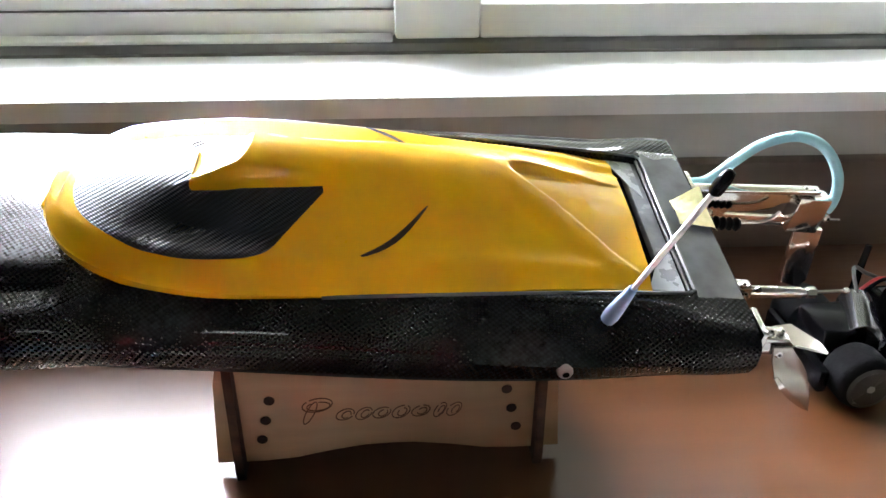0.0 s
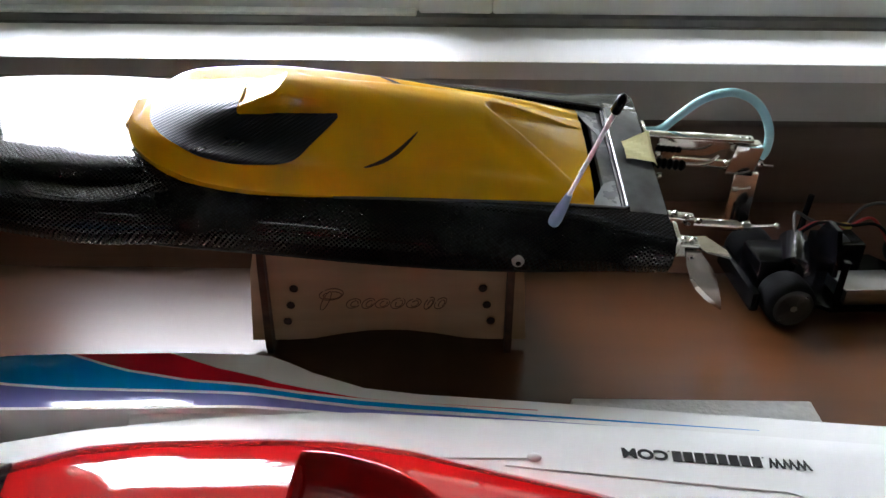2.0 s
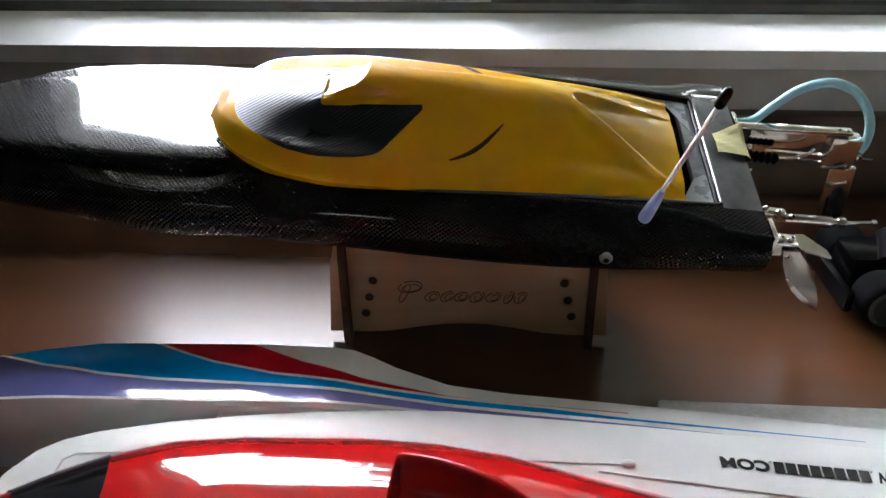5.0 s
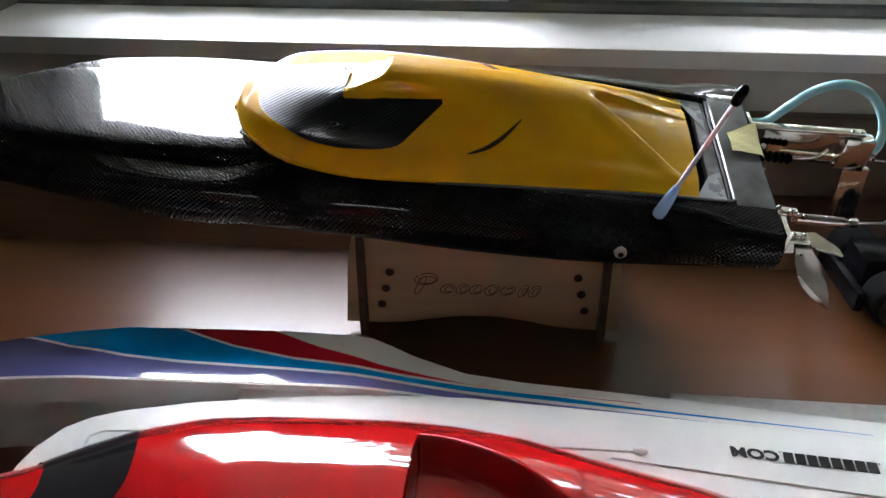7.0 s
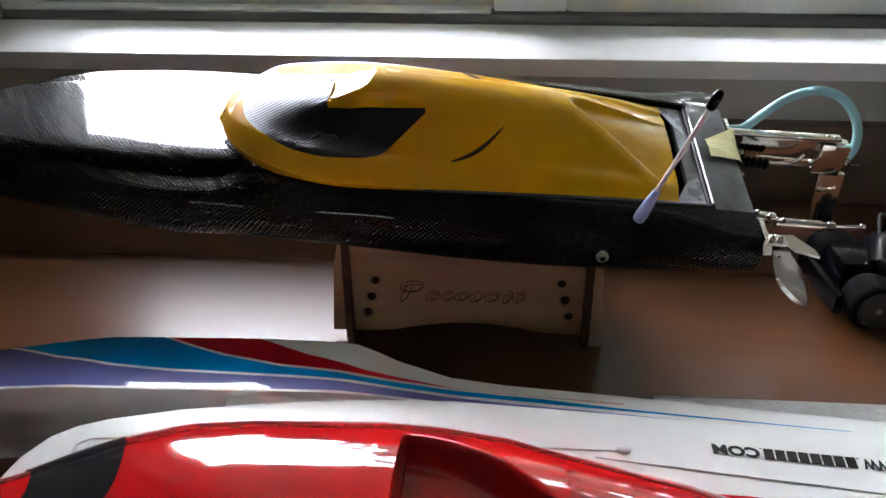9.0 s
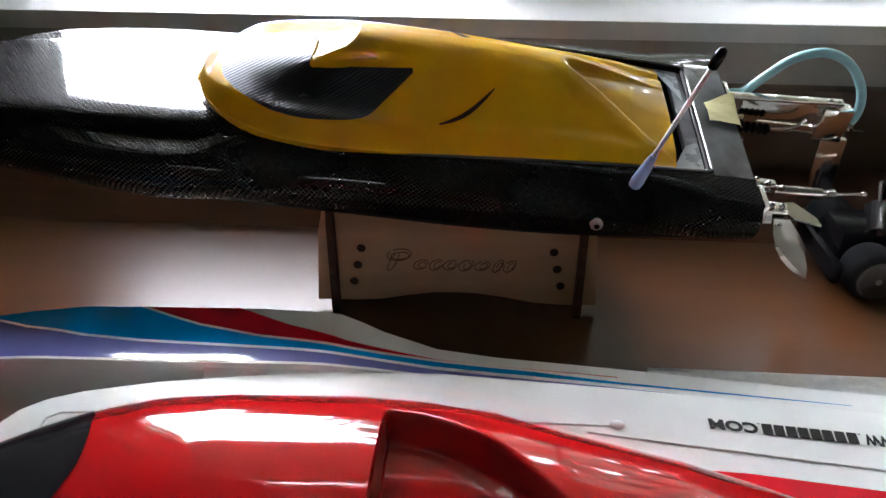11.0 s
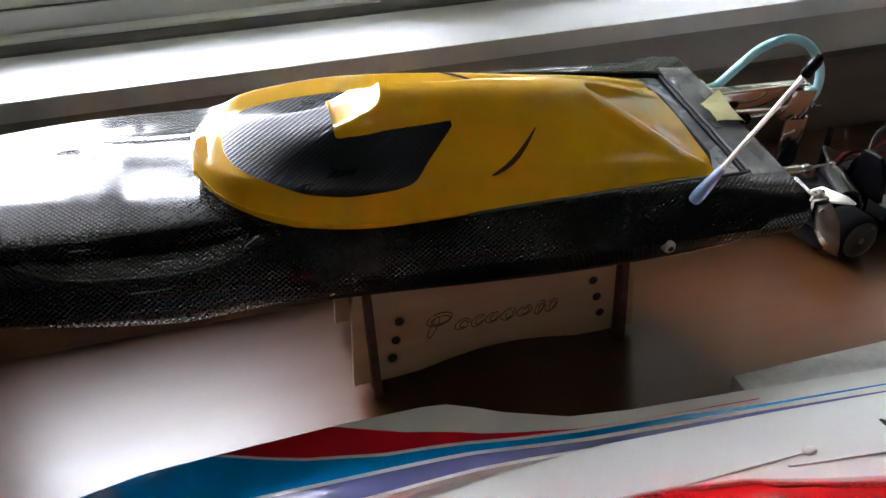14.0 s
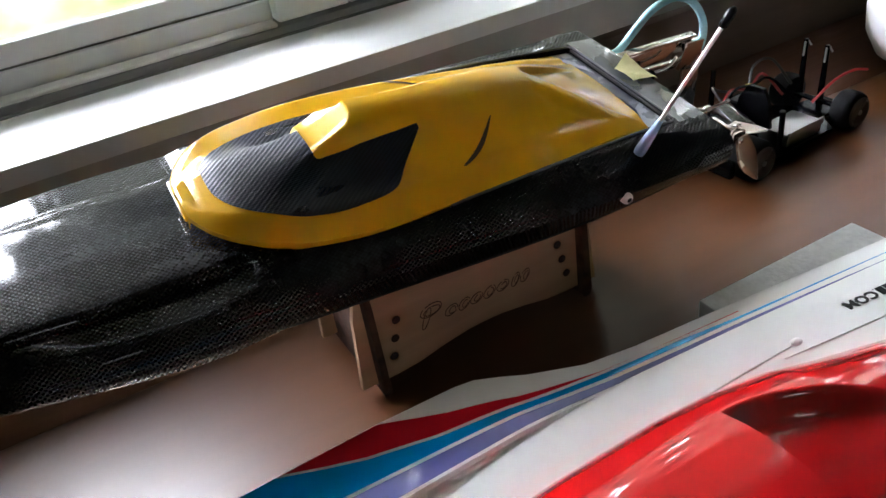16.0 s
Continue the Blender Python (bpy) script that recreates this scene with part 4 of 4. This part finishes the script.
bracket = gear("rudder_bracket", upright([(.0125, -.003), (.0690, .0005), (.0690, -.0045), (.0560, -.0065), (.0520, -.0075), (.0470, -.0120), (.0430, -.0135), (.0260, -.0145), (.0240, -.0170), (.0450, -.0165), (.0560, -.0160), (.0690, -.0170), (.0745, -.0175), (.0745, -.0215), (.0200, -.0225), (.0125, -.0190)], 0.032, 0.0022), STEEL, label="bright aluminium rudder bracket with a long slot")
gear("mounting_flange", lambda b: box(b, (0.0020, 0.020, -0.021), (0.0042, 0.044, -0.001), 0.0004), STEEL, bracket)
gear("top_flange", lambda b: box(b, (0.0030, 0.0285, -0.0035), (0.0690, 0.0345, -0.0017), 0.0004, Matrix.Rotation(radians(-3.4), 4, "Y")), STEEL, bracket)
gear("rudder_post", lambda b: box(b, (0.0590, 0.0270, -0.0225), (0.0760, 0.0370, -0.0015), 0.0008), STEEL, bracket, "machined rudder post block")
for p in ((0.0553, 0.0320, -0.0030), (0.0620, 0.0320, 0.0000), (0.0662, 0.0310, 0.0002)):
    screw(bracket, p, (0, -0.2, 1), 0.0019)
screw(bracket, (0.0775, 0.0285, -0.0130), (0.3, -1, 0.4), 0.0021)
gear("hinge_pin", lambda b: rod(b, (0.0740, 0.0320, -0.0165), (0.0885, 0.0320, -0.0160), 0.0007, 8), STEEL, bracket)
rudder = gear("rudder_blade", upright([(.0662, -.0235), (.0815, -.0225), (.0880, -.0580), (.0850, -.0630), (.0735, -.0600)], 0.032, 0.0030), STEEL, label="grey metal rudder blade")
gear("steering_rod", lambda b: tube(b, smooth_curve([(0.0290, 0.022, -0.0148), (0.0380, 0.022, -0.0140), (0.0450, 0.0225, -0.0115), (0.0485, 0.0230, -0.0070)], 5), 0.0011, 8), STEEL)
gear("rubber_boot", lambda b: tube(b, [(0.0010 + 0.0018 * i, 0.022, -0.0160) for i in range(17)], [0.0046 if i < 3 else (0.0036 if i % 2 else 0.0023) for i in range(17)], 14), RUBBER, label="ribbed black rubber boot")
for p in ((0.0105, 0.0225, -0.0105), (0.0160, 0.0230, -0.0260), (0.0030, 0.0120, -0.0280)):
    screw(boat, p, (1, -0.4, 0.5), 0.0019, 0.0030)
gear("water_outlet", lambda b: tube(b, [(-0.0010, 0.046, -0.0100), (0.0030, 0.046, -0.0095), (0.0032, 0.046, -0.0095), (0.0080, 0.046, -0.0088)], [0.0044, 0.0044, 0.0024, 0.0022], 14), BLACK)
hose_path = [(0.0060, 0.0455, -0.0092), (0.0100, 0.045, -0.0085), (0.017, 0.045, -0.0061), (0.0250, 0.043, 0.0068), (0.0350, 0.042, 0.0192), (0.0475, 0.039, 0.0270), (0.0600, 0.0375, 0.0255), (0.0690, 0.036, 0.0195), (0.0755, 0.034, 0.0110), (0.0790, 0.033, 0.0025), (0.0800, 0.0325, -0.0060), (0.0785, 0.032, -0.0110)]
gear("water_hose", lambda b: tube(b, smooth_curve(hose_path, 6), 0.0027, 14), HOSE, label="pale blue silicone water hose in a loop")
gear("nipple", lambda b: rod(b, (0.0772, 0.032, -0.0160), (0.0780, 0.0325, -0.0100), 0.0020, 10), STEEL, bracket)

strut = gear("drive_strut", lambda b: box(b, (0.0010, 0.0040, -0.0520), (0.0420, 0.0120, -0.0430), 0.0012), STEEL, label="machined propeller strut")
gear("bearing_sleeve", lambda b: tube(b, [(0.0400, 0.008, -0.0485), (0.0700, 0.008, -0.0470), (0.0702, 0.008, -0.0470), (0.0730, 0.008, -0.0468)], [0.0034, 0.0034, 0.0026, 0.0024], 14), STEEL, strut)
gear("drive_dog", lambda b: tube(b, [(0.0728, 0.008, -0.0468), (0.0735, 0.008, -0.0467), (0.0780, 0.008, -0.0462), (0.0785, 0.008, -0.0461)], [0.0020, 0.0030, 0.0030, 0.0018], 6), STEEL, strut)
gear("shaft", lambda b: rod(b, (0.0780, 0.008, -0.0462), (0.0935, 0.008, -0.0440), 0.0010, 8), STEEL, strut)
gear("shaft_nut", lambda b: ball(b, (0.0945, 0.008, -0.0439), (0.0022, 0.0019, 0.0019), 10), STEEL, strut)
for p in ((0.0360, 0.006, -0.0430), (0.0290, 0.008, -0.0425), (0.0440, 0.0045, -0.0440), (0.0370, 0.0030, -0.0470)):
    screw(strut, p, (0.1, -0.6, 1), 0.0017, 0.0030)

fin_bracket = gear("fin_bracket", lambda b: [box(b, (0.0005, -0.0720, -0.0105), (0.0030, -0.0560, 0.0010), 0.0005), box(b, (0.0025, -0.0720, -0.0035), (0.0130, -0.0640, -0.0015), 0.0005), box(b, (0.0025, -0.0715, -0.0105), (0.0120, -0.0690, -0.0015), 0.0005)], STEEL, label="bright folded fin bracket")
for p in ((0.0045, -0.0690, -0.0012), (0.0095, -0.0685, -0.0012), (0.0030, -0.0620, -0.0040)):
    screw(fin_bracket, p, (0.2, -0.2, 1), 0.0016)
screw(fin_bracket, (0.0098, -0.0720, -0.0080), (0, -1, 0.1), 0.0019)
turn_fin = gear("turn_fin", upright([(.0060, -.0045), (.0140, -.0040), (.0205, -.0110), (.0260, -.0175), (.0312, -.0275), (.0350, -.0350), (.0378, -.0425), (.0320, -.0395), (.0250, -.0345), (.0190, -.0290), (.0138, -.0225), (.0090, -.0130)], -0.0730, 0.0014), BRASSY, label="curved steel turn fin with a ground edge")
gear("ground_edge", upright([(.0378, -.0427), (.0320, -.0397), (.0250, -.0347), (.0190, -.0292), (.0138, -.0227), (.0150, -.0215), (.0205, -.0272), (.0262, -.0322), (.0322, -.0370)], -0.0730, 0.0018), STEEL, turn_fin)
gear("trim_tab", lambda b: slab(b, [(.0110, -.0600), (.0160, -.0700), (.0300, -.0735), (.0290, -.0680), (.0200, -.0580)], -0.0065, -0.0053), STEEL, label="small pointed trim plate", smooth=False)

# scorched script on the stand, kept as plain looped outlines
side_front = [o for o in stand.children if o.name.startswith("side_plate")][0]
def loop_line(x, z, w, h, turns=1.0, start=0.0, r=0.0003):
    b = bmesh.new()
    pts = []
    for k in range(29):
        a = start + 2 * math.pi * turns * k / 28
        px, pz = 0.5 * w * math.cos(a), 0.5 * h * math.sin(a)
        pts.append((x + px + 0.45 * pz, -0.00212, z + pz))
    tube(b, pts, r, 5)
    part("scorched_loop", b, SCORCH, side_front)
loop_line(-.0330, .0375, .0135, .0080, 0.96, 2.6)
loop_line(-.0325, .0368, .0105, .0050, 0.90, 2.4)
loop_line(-.0365, .0330, .0040, .0130)
for k, (x, w, h) in enumerate(((-.0205, .0080, .0066), (-.0118, .0070, .0072), (-.0035, .0080, .0064), (.0055, .0078, .0074), (.0148, .0082, .0064), (.0238, .0048, .0084), (.0305, .0062, .0078))):
    loop_line(x, .0312, w, h, 0.94, 0.5 * k)
    loop_line(x + 0.0006, .0310, w * 0.5, h * 0.62, 0.85, 0.9 * k)

# ---- the dark radio-controlled car ----
car = thing("model_car_chassis", "black model car chassis with bare wiring on the table", "model car", pose(0.249, 0.027, 0, 0, 0, 3))


def cpart(name, build, mat, parent=car, label="", smooth=True):
    b = bmesh.new()
    build(b)
    return part(name, b, mat, parent, label, smooth)


def wheel(x, y, out, r=0.0158, w=0.022):
    """A wheel whose outer face looks along y * out."""
    prof = [(0.0, r * 0.80), (0.0015, r * 0.93), (0.005, r), (w - 0.005, r), (w - 0.001, r * 0.90), (w, r * 0.7)]
    tyre = cpart("tyre", lambda b: tube(b, [(x, y - out * d, r) for d, _ in prof], [q for _, q in prof], 28), RUBBER, label="black rubber tyre")
    rim = cpart("rim", lambda b: tube(b, [(x, y + out * 0.0004, r), (x, y + out * 0.0009, r), (x, y + out * 0.0010, r), (x, y - out * 0.002, r)], [r * 0.80, r * 0.76, r * 0.66, r * 0.60], 28, False), WHEEL_GREY, tyre, "dull grey wheel rim")
    for k in range(5):
        a = 2 * math.pi * k / 5
        cpart("spoke", lambda b: rod(b, (x, y - out * 0.0002, r), (x + 0.66 * r * math.cos(a), y - out * 0.0002, r + 0.66 * r * math.sin(a)), 0.0013, 6), WHEEL_GREY, tyre)
    cpart("hub_nut", lambda b: rod(b, (x, y - out * 0.001, r), (x, y + out * 0.0016, r), 0.0022, 6), ALLOY, tyre)


wheel(0.000, 0.000, -1)
wheel(0.000, 0.082, 1)
wheel(0.112, 0.004, -1, 0.0150, 0.017)
wheel(0.112, 0.078, 1, 0.0150, 0.017)
cpart("chassis_plate", lambda b: slab(b, [(-0.012, 0.026), (0.012, 0.022), (0.030, 0.008), (0.088, 0.008), (0.100, 0.026), (0.132, 0.030), (0.132, 0.052), (0.100, 0.056), (0.088, 0.074), (0.030, 0.074), (0.012, 0.060), (-0.012, 0.056)], 0.006, 0.009), BLACK, smooth=False)
cpart("rear_axle", lambda b: rod(b, (0, 0.016, 0.0158), (0, 0.068, 0.0158), 0.0028, 10), STEEL)
cpart("front_axle", lambda b: rod(b, (0.112, 0.015, 0.0150), (0.112, 0.068, 0.0150), 0.0022, 10), BLACK)
cpart("gearbox", lambda b: box(b, (-0.014, 0.026, 0.008), (0.018, 0.056, 0.034), 0.003), BLACK)
cpart("motor", lambda b: tube(b, [(0.006, 0.022, 0.0290), (0.007, 0.0225, 0.0290), (0.022, 0.058, 0.0290), (0.0225, 0.059, 0.0290)], [0.0085, 0.0098, 0.0098, 0.0085], 24), BLACK_GEL, label="glossy black motor can")
cpart("rear_bumper", lambda b: box(b, (-0.022, 0.010, 0.006), (-0.016, 0.072, 0.020), 0.002), BLACK)
cpart("shock_tower", lambda b: slab(b, [(0.026, 0.022), (0.060, 0.022), (0.056, 0.040), (0.048, 0.052), (0.034, 0.052), (0.028, 0.040)], -0.0015, 0.0015, pose(0.036, -0.002, 0, 90, 0, 90)), BLACK, smooth=False)
heat = cpart("heat_sink", lambda b: box(b, (0.038, 0.010, 0.010), (0.076, 0.036, 0.020), 0.0006), ALLOY, label="flat silver heat sink plate")
cpart("fin", lambda b: box(b, (0.037, 0.0085, 0.0175), (0.077, 0.0098, 0.0225), 0.0003), ALLOY, heat)
cpart("post", lambda b: rod(b, (0.035, 0.014, 0.009), (0.035, 0.014, 0.040), 0.0022, 10), BLACK)
cpart("receiver_box", lambda b: box(b, (0.040, 0.052, 0.009), (0.070, 0.074, 0.030), 0.0015), BLACK)
cpart("receiver_label", lambda b: box(b, (0.044, 0.055, 0.0301), (0.060, 0.070, 0.0306), 0.0001), GREY_WIRE)
for nm, x, y, h in (("body_post", 0.118, 0.062, 0.058), ("body_post", 0.120, 0.044, 0.056), ("body_post", 0.040, 0.086, 0.050)):
    post = cpart(nm, lambda b: tube(b, [(x, y, 0.009), (x + 0.001, y, h * 0.7), (x + 0.003, y + 0.001, h)], [0.0028, 0.0022, 0.0020], 10), BLACK)
    if x > 0.1:
        cpart("body_clip", lambda b: tube(b, smooth_curve([(x + 0.003, y - 0.004, h - 0.004), (x + 0.003, y + 0.001, h), (x - 0.006, y - 0.004, h - 0.010)], 4), 0.0008, 6), ALLOY, post)
for mat, pts in ((RED_WIRE, [(0.022, 0.060, 0.034), (0.040, 0.066, 0.040), (0.058, 0.064, 0.036), (0.080, 0.070, 0.040), (0.094, 0.060, 0.020)]),
                 (BLACK, [(0.020, 0.056, 0.034), (0.038, 0.060, 0.043), (0.060, 0.062, 0.039), (0.084, 0.066, 0.036), (0.096, 0.050, 0.018)]),
                 (GREY_WIRE, [(0.018, 0.050, 0.036), (0.026, 0.072, 0.044), (0.040, 0.078, 0.036), (0.052, 0.074, 0.032)]),
                 (GREY_WIRE, [(0.060, 0.066, 0.036), (0.076, 0.076, 0.046), (0.092, 0.072, 0.048), (0.104, 0.060, 0.026)]),
                 (RED_WIRE, [(0.096, 0.034, 0.020), (0.108, 0.026, 0.036), (0.122, 0.020, 0.042), (0.134, 0.016, 0.040)])):
    cpart("wire", lambda b: tube(b, smooth_curve(pts, 6), 0.0011, 8), mat)
cpart("cable_tie", lambda b: tube(b, [(0.059 + 0.0032 * math.cos(t), 0.064 + 0.0032 * math.sin(t), 0.038) for t in [math.pi * i / 8 for i in range(17)]], 0.0009, 6), YELLOW_WIRE)

# ---- white round pot at the table's far end ----
bm = bmesh.new()
prof = [(0.0, 0.000), (0.030, 0.000), (0.044, 0.008), (0.054, 0.028), (0.056, 0.050), (0.050, 0.072), (0.040, 0.086), (0.037, 0.088), (0.034, 0.084), (0.040, 0.060), (0.030, 0.010), (0.0, 0.008)]
loft(bm, [[(0.515 + r * math.cos(2 * math.pi * k / 40), 0.085 + r * math.sin(2 * math.pi * k / 40), z) for k in range(40)] for r, z in prof if r > 0], cap=True)
tagged(part("round_pot", bm, CERAMIC), "plain white rounded pot on the table", "pot")
